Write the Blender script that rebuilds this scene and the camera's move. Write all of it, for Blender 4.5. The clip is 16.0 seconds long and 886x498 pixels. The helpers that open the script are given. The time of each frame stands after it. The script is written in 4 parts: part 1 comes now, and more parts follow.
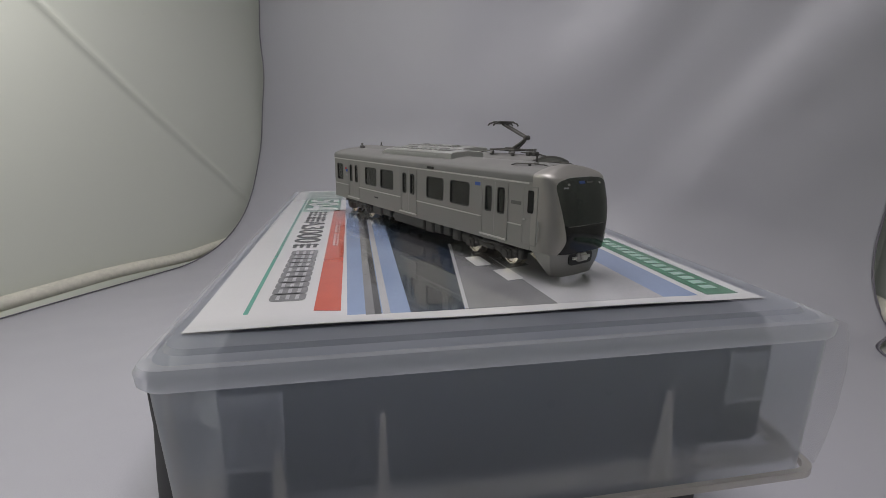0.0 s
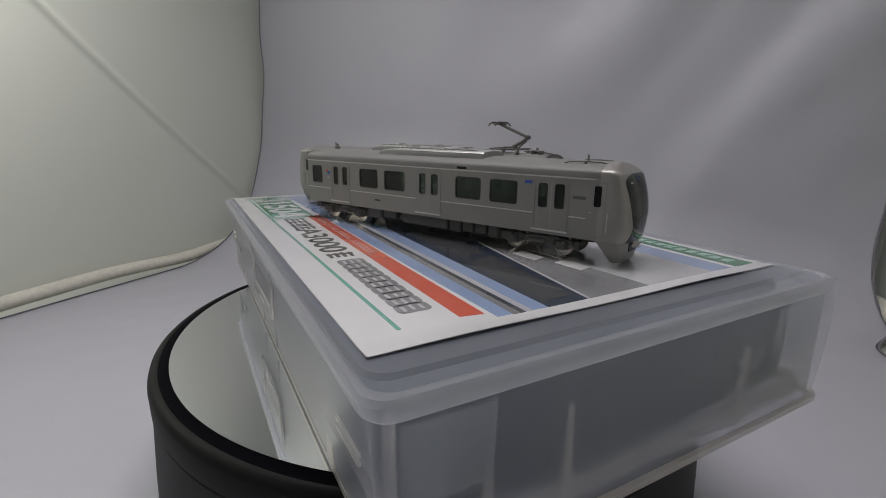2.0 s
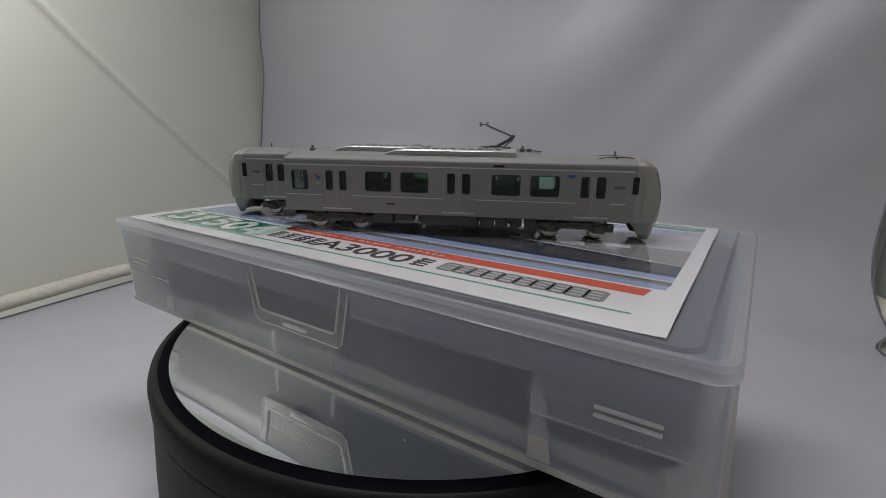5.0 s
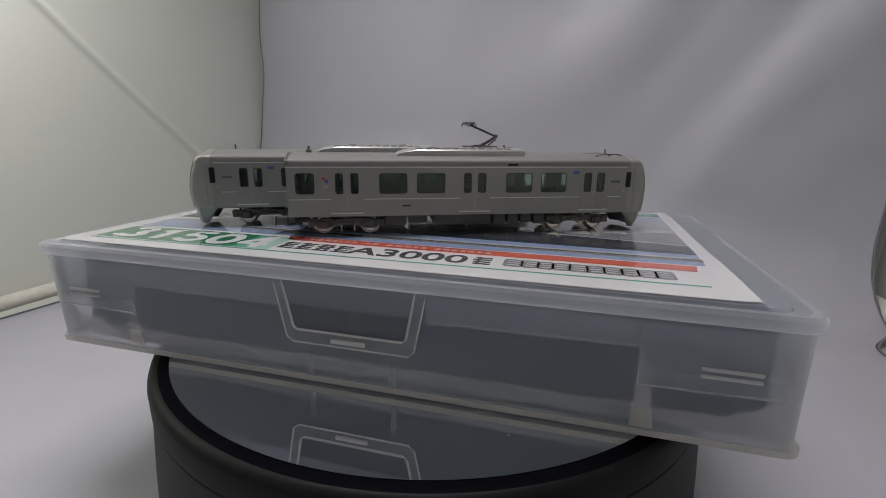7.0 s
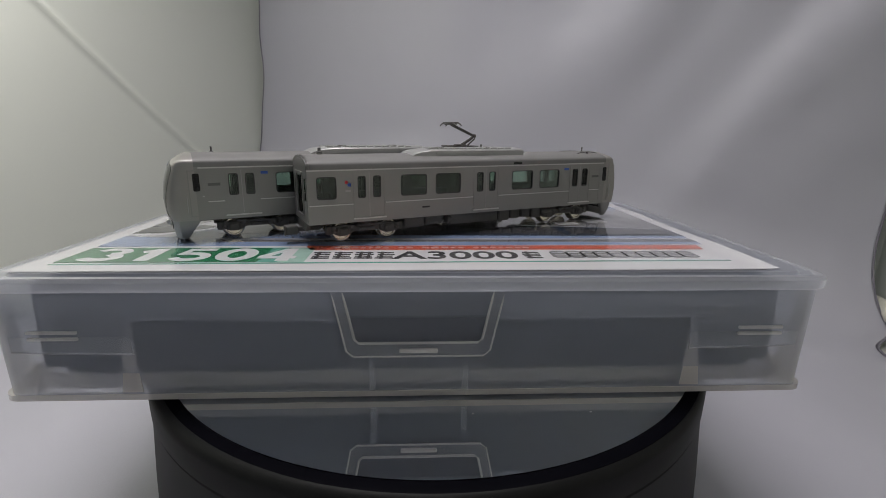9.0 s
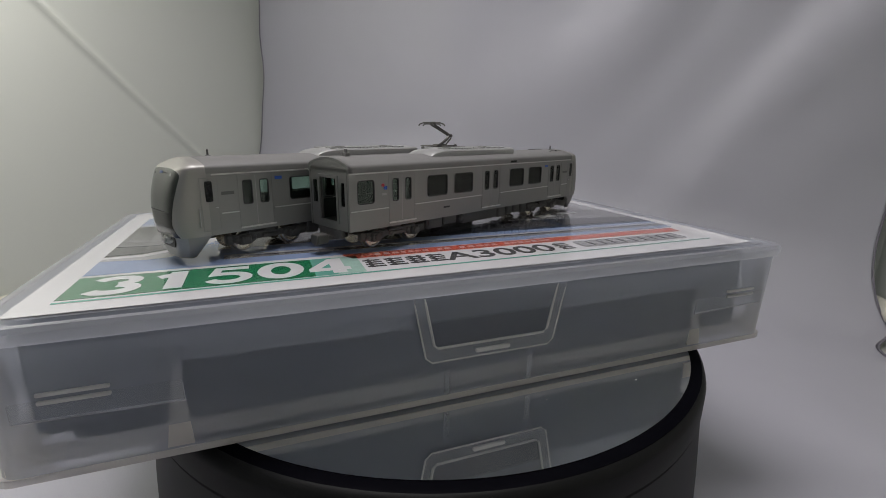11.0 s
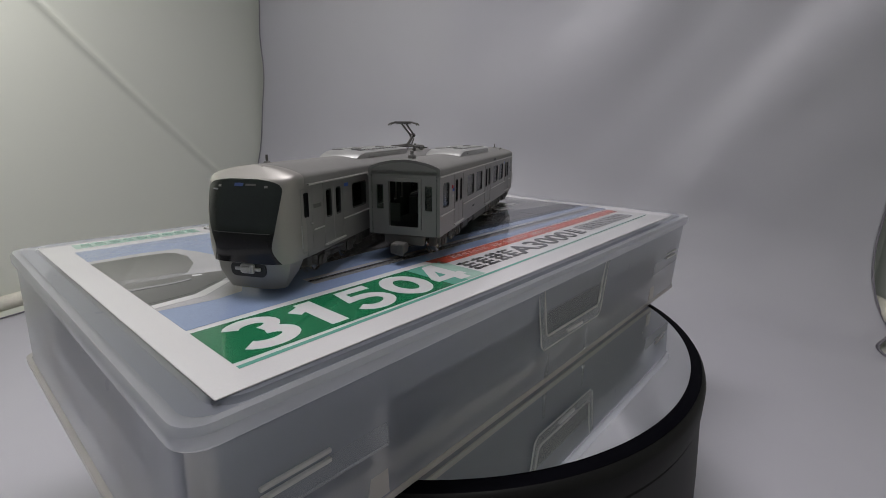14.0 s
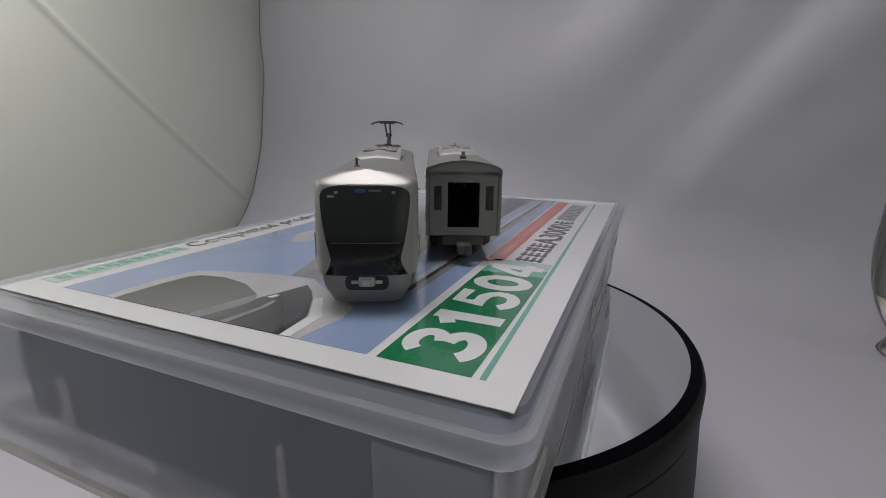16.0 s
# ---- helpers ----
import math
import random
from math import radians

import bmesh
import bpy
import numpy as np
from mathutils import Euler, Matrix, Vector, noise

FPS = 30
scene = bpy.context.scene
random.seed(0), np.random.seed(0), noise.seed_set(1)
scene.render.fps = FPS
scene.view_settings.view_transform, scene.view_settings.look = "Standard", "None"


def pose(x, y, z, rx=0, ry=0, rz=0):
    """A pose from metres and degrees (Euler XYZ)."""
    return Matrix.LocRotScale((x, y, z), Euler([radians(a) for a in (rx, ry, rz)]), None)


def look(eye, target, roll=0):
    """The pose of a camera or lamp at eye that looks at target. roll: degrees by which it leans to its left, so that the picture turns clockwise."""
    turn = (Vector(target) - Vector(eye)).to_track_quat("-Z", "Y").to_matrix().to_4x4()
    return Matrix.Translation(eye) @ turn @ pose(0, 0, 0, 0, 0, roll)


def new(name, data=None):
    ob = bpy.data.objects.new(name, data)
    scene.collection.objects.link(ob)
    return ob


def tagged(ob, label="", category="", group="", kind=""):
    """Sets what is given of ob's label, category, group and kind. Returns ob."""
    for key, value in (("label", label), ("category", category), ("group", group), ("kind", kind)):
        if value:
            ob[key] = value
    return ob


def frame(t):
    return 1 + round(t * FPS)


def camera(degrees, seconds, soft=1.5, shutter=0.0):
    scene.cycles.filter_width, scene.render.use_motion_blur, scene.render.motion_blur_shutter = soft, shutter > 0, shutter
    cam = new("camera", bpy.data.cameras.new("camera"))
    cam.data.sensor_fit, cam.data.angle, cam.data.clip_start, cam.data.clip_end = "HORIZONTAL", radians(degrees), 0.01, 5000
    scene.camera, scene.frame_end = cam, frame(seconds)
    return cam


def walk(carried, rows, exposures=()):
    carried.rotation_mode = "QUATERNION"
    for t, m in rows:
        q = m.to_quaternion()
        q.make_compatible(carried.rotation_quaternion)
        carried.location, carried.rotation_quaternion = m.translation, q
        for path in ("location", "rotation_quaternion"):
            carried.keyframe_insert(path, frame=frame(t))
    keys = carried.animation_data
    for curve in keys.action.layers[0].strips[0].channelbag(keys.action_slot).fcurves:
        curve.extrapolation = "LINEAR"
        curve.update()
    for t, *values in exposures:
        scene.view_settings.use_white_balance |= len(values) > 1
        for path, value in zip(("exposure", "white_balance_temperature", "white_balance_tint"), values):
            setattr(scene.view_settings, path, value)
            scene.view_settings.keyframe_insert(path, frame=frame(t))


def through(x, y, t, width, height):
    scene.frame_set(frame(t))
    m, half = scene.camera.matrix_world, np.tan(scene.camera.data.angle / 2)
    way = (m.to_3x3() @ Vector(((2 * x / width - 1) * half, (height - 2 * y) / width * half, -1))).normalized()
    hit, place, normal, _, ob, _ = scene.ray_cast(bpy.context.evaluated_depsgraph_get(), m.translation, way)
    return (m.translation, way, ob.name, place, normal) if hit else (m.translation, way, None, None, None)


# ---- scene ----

# a model railway set on its storage case, turning on a mirror turntable inside a small photo tent
cam = camera(86.64, 16.0, soft=0.8)
EYE = Vector((0.0002, -0.160, 0.0648))
YAW, PITCH, ROLL = radians(1.126), radians(14.105), 0.674
AHEAD = Vector((math.sin(YAW) * math.cos(PITCH), math.cos(YAW) * math.cos(PITCH), -math.sin(PITCH)))
walk(cam, [(0.0, look(EYE, EYE + AHEAD, ROLL)), (16.0, look(EYE, EYE + AHEAD, ROLL))],
     [(0.0, -0.22), (3.5, -0.25), (6.5, -0.10), (9.0, -0.02), (12.0, -0.09), (14.5, -0.20), (16.0, -0.29)])

# ---- light ----
FLOOR = -0.050
CORNER = Vector((-0.163, 0.333, 0.0))      # left end of the tent's back
ACROSS = Vector((0.916, -0.401, 0.0))      # along the back
FORTH = Vector((-0.401, -0.916, 0.0))      # from the back towards the open front
TENT_W, TENT_D, TENT_H = 0.474, 0.62, 0.50
world = bpy.data.worlds.new("room")
scene.world = world
world.use_nodes = True
world.node_tree.nodes["Background"].inputs[0].default_value = (0.88, 0.92, 1.0, 1)
world.node_tree.nodes["Background"].inputs[1].default_value = 0.21


def area(name, m, sx, sy, power, colour):
    data = bpy.data.lights.new(name, "AREA")
    data.shape, data.size, data.size_y, data.energy, data.color = "RECTANGLE", sx, sy, power, colour
    ob = new(name, data)
    ob.matrix_world = m
    return ob


def tent(a, d, z):
    """A place in the tent: a along the back, d from the back forwards, z above the table."""
    p = CORNER + ACROSS * a + FORTH * d
    return Vector((p.x, p.y, z))


led = area("led_strip", look(tent(0.24, 0.25, TENT_H + FLOOR - 0.03), tent(0.25, 0.28, 0.0)), 0.28, 0.10, 0.86, (1.0, 0.955, 0.985))
led.data.spread = radians(138)
area("side_lamp", look(tent(TENT_W + 0.12, 0.44, 0.12), tent(TENT_W, 0.43, 0.10)), 0.06, 0.06, 0.12, (1.0, 0.92, 0.86))
area("side_lamp", look(tent(-0.12, 0.34, 0.235), tent(0.0, 0.33, 0.225)), 0.06, 0.06, 1.75, (1.0, 0.985, 0.945))

# ---- materials ----


def nodes_of(name):
    mat = bpy.data.materials.new(name)
    mat.use_nodes = True
    return mat, mat.node_tree.nodes, mat.node_tree.links, mat.node_tree.nodes["Principled BSDF"]


def plain(name, colour, rough=0.5, metal=0.0, vary=0.12, scale=300.0, bump=0.0, fine=4000.0, spec=0.5, coat=0.0, sheen=0.0):
    """A surface whose colour drifts at two scales, with a fine relief."""
    mat, n, l, b = nodes_of(name)
    co = n.new("ShaderNodeTexCoord")
    big, small = n.new("ShaderNodeTexNoise"), n.new("ShaderNodeTexNoise")
    big.inputs["Scale"].default_value, small.inputs["Scale"].default_value = scale, fine
    big.inputs["Detail"].default_value = 4
    for t in (big, small):
        l.new(co.outputs["Object"], t.inputs["Vector"])
    mix = n.new("ShaderNodeMath")
    mix.operation = "ADD"
    l.new(big.outputs["Fac"], mix.inputs[0]), l.new(small.outputs["Fac"], mix.inputs[1])
    ramp = n.new("ShaderNodeValToRGB")
    lo = [c * (1 - vary) for c in colour]
    hi = [min(1, c * (1 + vary)) for c in colour]
    ramp.color_ramp.elements[0].position, ramp.color_ramp.elements[1].position = 0.35, 0.65
    ramp.color_ramp.elements[0].color, ramp.color_ramp.elements[1].color = (*lo, 1), (*hi, 1)
    half = n.new("ShaderNodeMath")
    half.operation = "MULTIPLY"
    half.inputs[1].default_value = 0.5
    l.new(mix.outputs[0], half.inputs[0]), l.new(half.outputs[0], ramp.inputs[0])
    l.new(ramp.outputs[0], b.inputs["Base Color"])
    b.inputs["Roughness"].default_value, b.inputs["Metallic"].default_value = rough, metal
    b.inputs["Specular IOR Level"].default_value, b.inputs["Coat Weight"].default_value = spec, min(1.0, coat * 2)
    b.inputs["Coat Roughness"].default_value = 0.05
    b.inputs["Sheen Weight"].default_value = sheen
    if bump:
        bm = n.new("ShaderNodeBump")
        bm.inputs["Strength"].default_value, bm.inputs["Distance"].default_value = bump, 0.0002
        l.new(small.outputs["Fac"], bm.inputs["Height"]), l.new(bm.outputs[0], b.inputs["Normal"])
    return mat


def cloth(name, colour, through, rough, weave, wrinkle):
    """Woven cloth that lets some light through, with soft wrinkles."""
    mat, n, l, b = nodes_of(name)
    co = n.new("ShaderNodeTexCoord")
    fold, wv = n.new("ShaderNodeTexNoise"), n.new("ShaderNodeTexNoise")
    fold.inputs["Scale"].default_value, wv.inputs["Scale"].default_value = 9.0, weave
    fold.inputs["Detail"].default_value = 3
    l.new(co.outputs["Object"], fold.inputs["Vector"]), l.new(co.outputs["Object"], wv.inputs["Vector"])
    ramp = n.new("ShaderNodeValToRGB")
    ramp.color_ramp.elements[0].color = (*[c * 0.93 for c in colour], 1)
    ramp.color_ramp.elements[1].color = (*[min(1, c * 1.06) for c in colour], 1)
    l.new(wv.outputs["Fac"], ramp.inputs[0]), l.new(ramp.outputs[0], b.inputs["Base Color"])
    bump, fine = n.new("ShaderNodeBump"), n.new("ShaderNodeBump")
    bump.inputs["Strength"].default_value, bump.inputs["Distance"].default_value = wrinkle, 0.02
    fine.inputs["Strength"].default_value, fine.inputs["Distance"].default_value = 0.25, 0.0003
    l.new(fold.outputs["Fac"], bump.inputs["Height"]), l.new(wv.outputs["Fac"], fine.inputs["Height"])
    l.new(bump.outputs[0], fine.inputs["Normal"]), l.new(fine.outputs[0], b.inputs["Normal"])
    b.inputs["Roughness"].default_value = rough
    b.inputs["Specular IOR Level"].default_value = 0.35
    tr, mx, out = n.new("ShaderNodeBsdfTranslucent"), n.new("ShaderNodeMixShader"), n["Material Output"]
    tr.inputs[0].default_value = (*colour, 1)
    mx.inputs[0].default_value = through
    l.new(b.outputs[0], mx.inputs[1]), l.new(tr.outputs[0], mx.inputs[2]), l.new(mx.outputs[0], out.inputs[0])
    return mat


def frosted(name, clear, tint, rough):
    """Milky polypropylene: part of the light goes straight through, part is scattered."""
    mat, n, l, b = nodes_of(name)
    co, ns = n.new("ShaderNodeTexCoord"), n.new("ShaderNodeTexNoise")
    ns.inputs["Scale"].default_value = 120.0
    l.new(co.outputs["Object"], ns.inputs["Vector"])
    rg = n.new("ShaderNodeMapRange")
    rg.inputs["To Min"].default_value, rg.inputs["To Max"].default_value = rough - 0.06, rough + 0.06
    l.new(ns.outputs["Fac"], rg.inputs["Value"]), l.new(rg.outputs[0], b.inputs["Roughness"])
    b.inputs["Base Color"].default_value = (*tint, 1)
    tl, tp, m1, m2, out = (n.new("ShaderNodeBsdfTranslucent"), n.new("ShaderNodeBsdfTransparent"), n.new("ShaderNodeMixShader"),
                           n.new("ShaderNodeMixShader"), n["Material Output"])
    tl.inputs[0].default_value, tp.inputs[0].default_value = (*tint, 1), (0.985, 0.985, 0.99, 1)
    m1.inputs[0].default_value, m2.inputs[0].default_value = 0.5, clear
    l.new(b.outputs[0], m1.inputs[1]), l.new(tl.outputs[0], m1.inputs[2])
    l.new(m1.outputs[0], m2.inputs[1]), l.new(tp.outputs[0], m2.inputs[2])
    # sheen of the moulded skin, strongest at a glancing view
    lw, pw, m3, gl = n.new("ShaderNodeLayerWeight"), n.new("ShaderNodeMath"), n.new("ShaderNodeMixShader"), n.new("ShaderNodeBsdfGlossy")
    lw.inputs["Blend"].default_value = 0.5
    pw.operation = "POWER"
    pw.inputs[1].default_value = 2.6
    sc = n.new("ShaderNodeMapRange")
    sc.inputs["To Min"].default_value, sc.inputs["To Max"].default_value = 0.01, 0.42
    l.new(lw.outputs["Facing"], pw.inputs[0]), l.new(pw.outputs[0], sc.inputs["Value"]), l.new(sc.outputs[0], m3.inputs[0])
    gl.inputs["Roughness"].default_value = 0.285
    l.new(m2.outputs[0], m3.inputs[1]), l.new(gl.outputs[0], m3.inputs[2]), l.new(m3.outputs[0], out.inputs[0])
    return mat


def pane(name, tint, clear):
    """A thin tinted pane: see-through with a sharp reflection."""
    mat, n, l, b = nodes_of(name)
    gl, tp, mx, fr, out = (n.new("ShaderNodeBsdfGlossy"), n.new("ShaderNodeBsdfTransparent"), n.new("ShaderNodeMixShader"),
                           n.new("ShaderNodeFresnel"), n["Material Output"])
    gl.inputs["Roughness"].default_value, tp.inputs[0].default_value = 0.04, (*tint, 1)
    add = n.new("ShaderNodeMath")
    add.inputs[1].default_value = 1 - clear
    l.new(fr.outputs[0], add.inputs[0]), l.new(add.outputs[0], mx.inputs[0])
    l.new(tp.outputs[0], mx.inputs[1]), l.new(gl.outputs[0], mx.inputs[2]), l.new(mx.outputs[0], out.inputs[0])
    return mat


M_BACK = cloth("grey_satin_cloth", (0.50, 0.497, 0.545), 0.06, 0.36, 2600.0, 0.35)
M_SIDE = cloth("cream_tent_fabric", (0.68, 0.69, 0.63), 0.42, 0.55, 2000.0, 0.10)
M_PIPE = plain("cream_piping", (0.72, 0.70, 0.60), 0.6, bump=0.3)
M_STITCH = plain("grey_stitching", (0.22, 0.21, 0.24), 0.8)
M_BASE = plain("black_satin_plastic", (0.021, 0.021, 0.022), 0.55, vary=0.15, scale=40, bump=0.05, spec=0.15)
M_RIM = plain("dark_rubber_rim", (0.008, 0.0082, 0.008), 0.5, vary=0.15, bump=0.1, spec=0.12)
M_GAP = plain("black_ring", (0.003, 0.003, 0.0045), 0.4, spec=0.01)
M_FROST = frosted("milky_polypropylene", 0.655, (0.66, 0.705, 0.81), 0.30)
M_INNER = frosted("clear_polypropylene", 0.96, (0.78, 0.80, 0.86), 0.25)
M_FROST2 = frosted("milky_polypropylene_inner", 0.88, (0.78, 0.79, 0.80), 0.35)
M_LIP = frosted("milky_polypropylene_lip", 0.67, (0.78, 0.80, 0.86), 0.24)
# paler, less clear copy of the milky plastic: painted light on thin edges
M_EDGE_GLINT = frosted("milky_polypropylene_edge_glint", 0.35, (0.86, 0.85, 0.83), 0.2)
# thick milky parts; beige tint paints warm light from mirror and floor
M_EDGE = frosted("milky_polypropylene_warm_glow", 0.48, (0.82, 0.775, 0.72), 0.25)
M_PANEL = frosted("milky_polypropylene_panel", 0.84, (0.80, 0.83, 0.90), 0.3)
M_FOAM = plain("charcoal_foam", (0.010, 0.018, 0.036), 0.9, vary=0.06, scale=60, fine=400, spec=0.1)
M_PAPER = plain("white_coated_paper", (0.66, 0.655, 0.67), 0.22, vary=0.02, scale=60, coat=1.0)
M_SKY = plain("printed_sky", (0.25, 0.325, 0.50), 0.22, vary=0.12, scale=45, coat=0.5)
M_RED = plain("printed_red", (0.56, 0.10, 0.06), 0.25, vary=0.06, coat=0.5)
M_GREEN = plain("printed_green", (0.012, 0.165, 0.07), 0.25, vary=0.08, coat=0.5)
M_TEAL = plain("printed_teal", (0.13, 0.36, 0.29), 0.25, vary=0.06, coat=0.5)
M_PALE = plain("printed_pale_green", (0.35, 0.52, 0.45), 0.25, vary=0.12, coat=0.5)
M_INK = plain("printed_ink", (0.06, 0.06, 0.065), 0.25, vary=0.2, coat=0.5)
M_DGREYP = plain("printed_dark_grey", (0.115, 0.12, 0.125), 0.22, vary=0.45, scale=55, coat=0.5)
M_GREYP = plain("printed_grey", (0.22, 0.22, 0.23), 0.22, vary=0.2, scale=70, coat=0.5)
M_LGREYP = plain("printed_light_grey", (0.43, 0.43, 0.45), 0.22, vary=0.15, scale=60, coat=0.5)


def faded(name, low, high, y0, y1):
    """Printed tone that runs from one grey to another across the sheet."""
    mat = plain(name, high, 0.22, vary=0.05, scale=60, coat=0.5)
    n, l = mat.node_tree.nodes, mat.node_tree.links
    co, sp, rg, rp = n.new("ShaderNodeTexCoord"), n.new("ShaderNodeSeparateXYZ"), n.new("ShaderNodeMapRange"), n.new("ShaderNodeValToRGB")
    rg.inputs["From Min"].default_value, rg.inputs["From Max"].default_value = y0 * 0.001, y1 * 0.001
    rp.color_ramp.elements[0].color, rp.color_ramp.elements[1].color = (*low, 1), (*high, 1)
    l.new(co.outputs["Object"], sp.inputs[0]), l.new(sp.outputs["Y"], rg.inputs["Value"]), l.new(rg.outputs[0], rp.inputs[0])
    l.new(rp.outputs[0], n["Principled BSDF"].inputs["Base Color"])
    return mat


M_FADEP = faded("printed_windshield_fade", (0.15, 0.15, 0.147), (0.032, 0.034, 0.032), 3.0, 21.0)
M_SHADEP = faded("printed_mask_fade", (0.022, 0.023, 0.023), (0.12, 0.12, 0.12), -16.0, 0.0)
M_NAVYP = plain("printed_navy", (0.030, 0.042, 0.065), 0.22, vary=0.3, scale=50, coat=0.5)
M_SILVER = plain("silver_paint", (0.245, 0.24, 0.233), 0.42, metal=0.55, vary=0.04, scale=90, bump=0.05, fine=9000)
M_ROOF = plain("grey_roof_paint", (0.165, 0.162, 0.158), 0.6, metal=0.1, vary=0.05, bump=0.08, fine=8000)
# the body's silver made lighter: highlights of the curved front put into colour
M_NOSE = plain("silver_paint_lit_nose", (0.30, 0.288, 0.272), 0.44, metal=0.6, vary=0.03, scale=90)
M_AC = plain("pale_grey_plastic", (0.36, 0.36, 0.355), 0.34, metal=0.4, vary=0.05)
# body silver painted lighter, as highlights on beads and sills lit from above
M_BEAD_LIT = plain("silver_bead_highlight", (0.50, 0.49, 0.475), 0.35, metal=0.4, vary=0.04)
M_UNDER = plain("dark_grey_plastic", (0.075, 0.072, 0.068), 0.6, vary=0.2, scale=200, bump=0.15)
M_BLACK = plain("black_gloss", (0.008, 0.008, 0.009), 0.12, vary=0.1, spec=0.3)
M_GASKET = plain("black_gasket", (0.015, 0.015, 0.015), 0.5)
M_GAPP = frosted("clear_latch_plastic", 0.83, (0.20, 0.215, 0.24), 0.3)
M_LINE = plain("grey_panel_line", (0.30, 0.29, 0.28), 0.5)
M_PLATE = plain("dark_number_plate", (0.10, 0.098, 0.095), 0.5)
M_WHEEL = plain("nickel_wheel", (0.62, 0.57, 0.50), 0.22, metal=1.0, vary=0.08)
M_METAL = plain("blackened_metal", (0.11, 0.105, 0.10), 0.4, metal=0.7, vary=0.15)
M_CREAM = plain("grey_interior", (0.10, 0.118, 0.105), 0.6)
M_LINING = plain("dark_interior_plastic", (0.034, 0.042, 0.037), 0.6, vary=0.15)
M_SEAT = plain("dark_seat", (0.06, 0.07, 0.08), 0.7)
M_BLUE = plain("blue_mark", (0.03, 0.09, 0.38), 0.3)
M_REDM = plain("red_mark", (0.55, 0.05, 0.06), 0.3)
M_GLASS = pane("green_tinted_window", (0.74, 0.83, 0.78), 0.98)
M_SCREEN = plain("dark_green_screen", (0.016, 0.021, 0.018), 0.10, vary=0.2, scale=150, spec=0.45)
M_CLEAR = plain("clear_lens", (0.20, 0.20, 0.19), 0.15)
M_COUPLER = plain("pale_coupler_plastic", (0.46, 0.45, 0.43), 0.45)


def mirror_material():
    mat, n, l, b = nodes_of("mirror")
    b.inputs["Base Color"].default_value = (0.87, 0.885, 0.905, 1)
    b.inputs["Metallic"].default_value = 1.0
    co, ns, rg = n.new("ShaderNodeTexCoord"), n.new("ShaderNodeTexNoise"), n.new("ShaderNodeMapRange")
    ns.inputs["Scale"].default_value = 60
    rg.inputs["To Min"].default_value, rg.inputs["To Max"].default_value = 0.015, 0.05
    l.new(co.outputs["Object"], ns.inputs["Vector"]), l.new(ns.outputs["Fac"], rg.inputs["Value"])
    l.new(rg.outputs[0], b.inputs["Roughness"])
    return mat


M_MIRROR = mirror_material()


def led_material():
    mat, n, l, b = nodes_of("blue_led_display")
    b.inputs["Base Color"].default_value = (0.015, 0.04, 0.14, 1)
    b.inputs["Emission Color"].default_value = (0.05, 0.2, 1.0, 1)
    b.inputs["Emission Strength"].default_value = 0.012
    return mat


M_LED = led_material()

# ---- building: meshes are written in millimetres ----
MM = 0.001


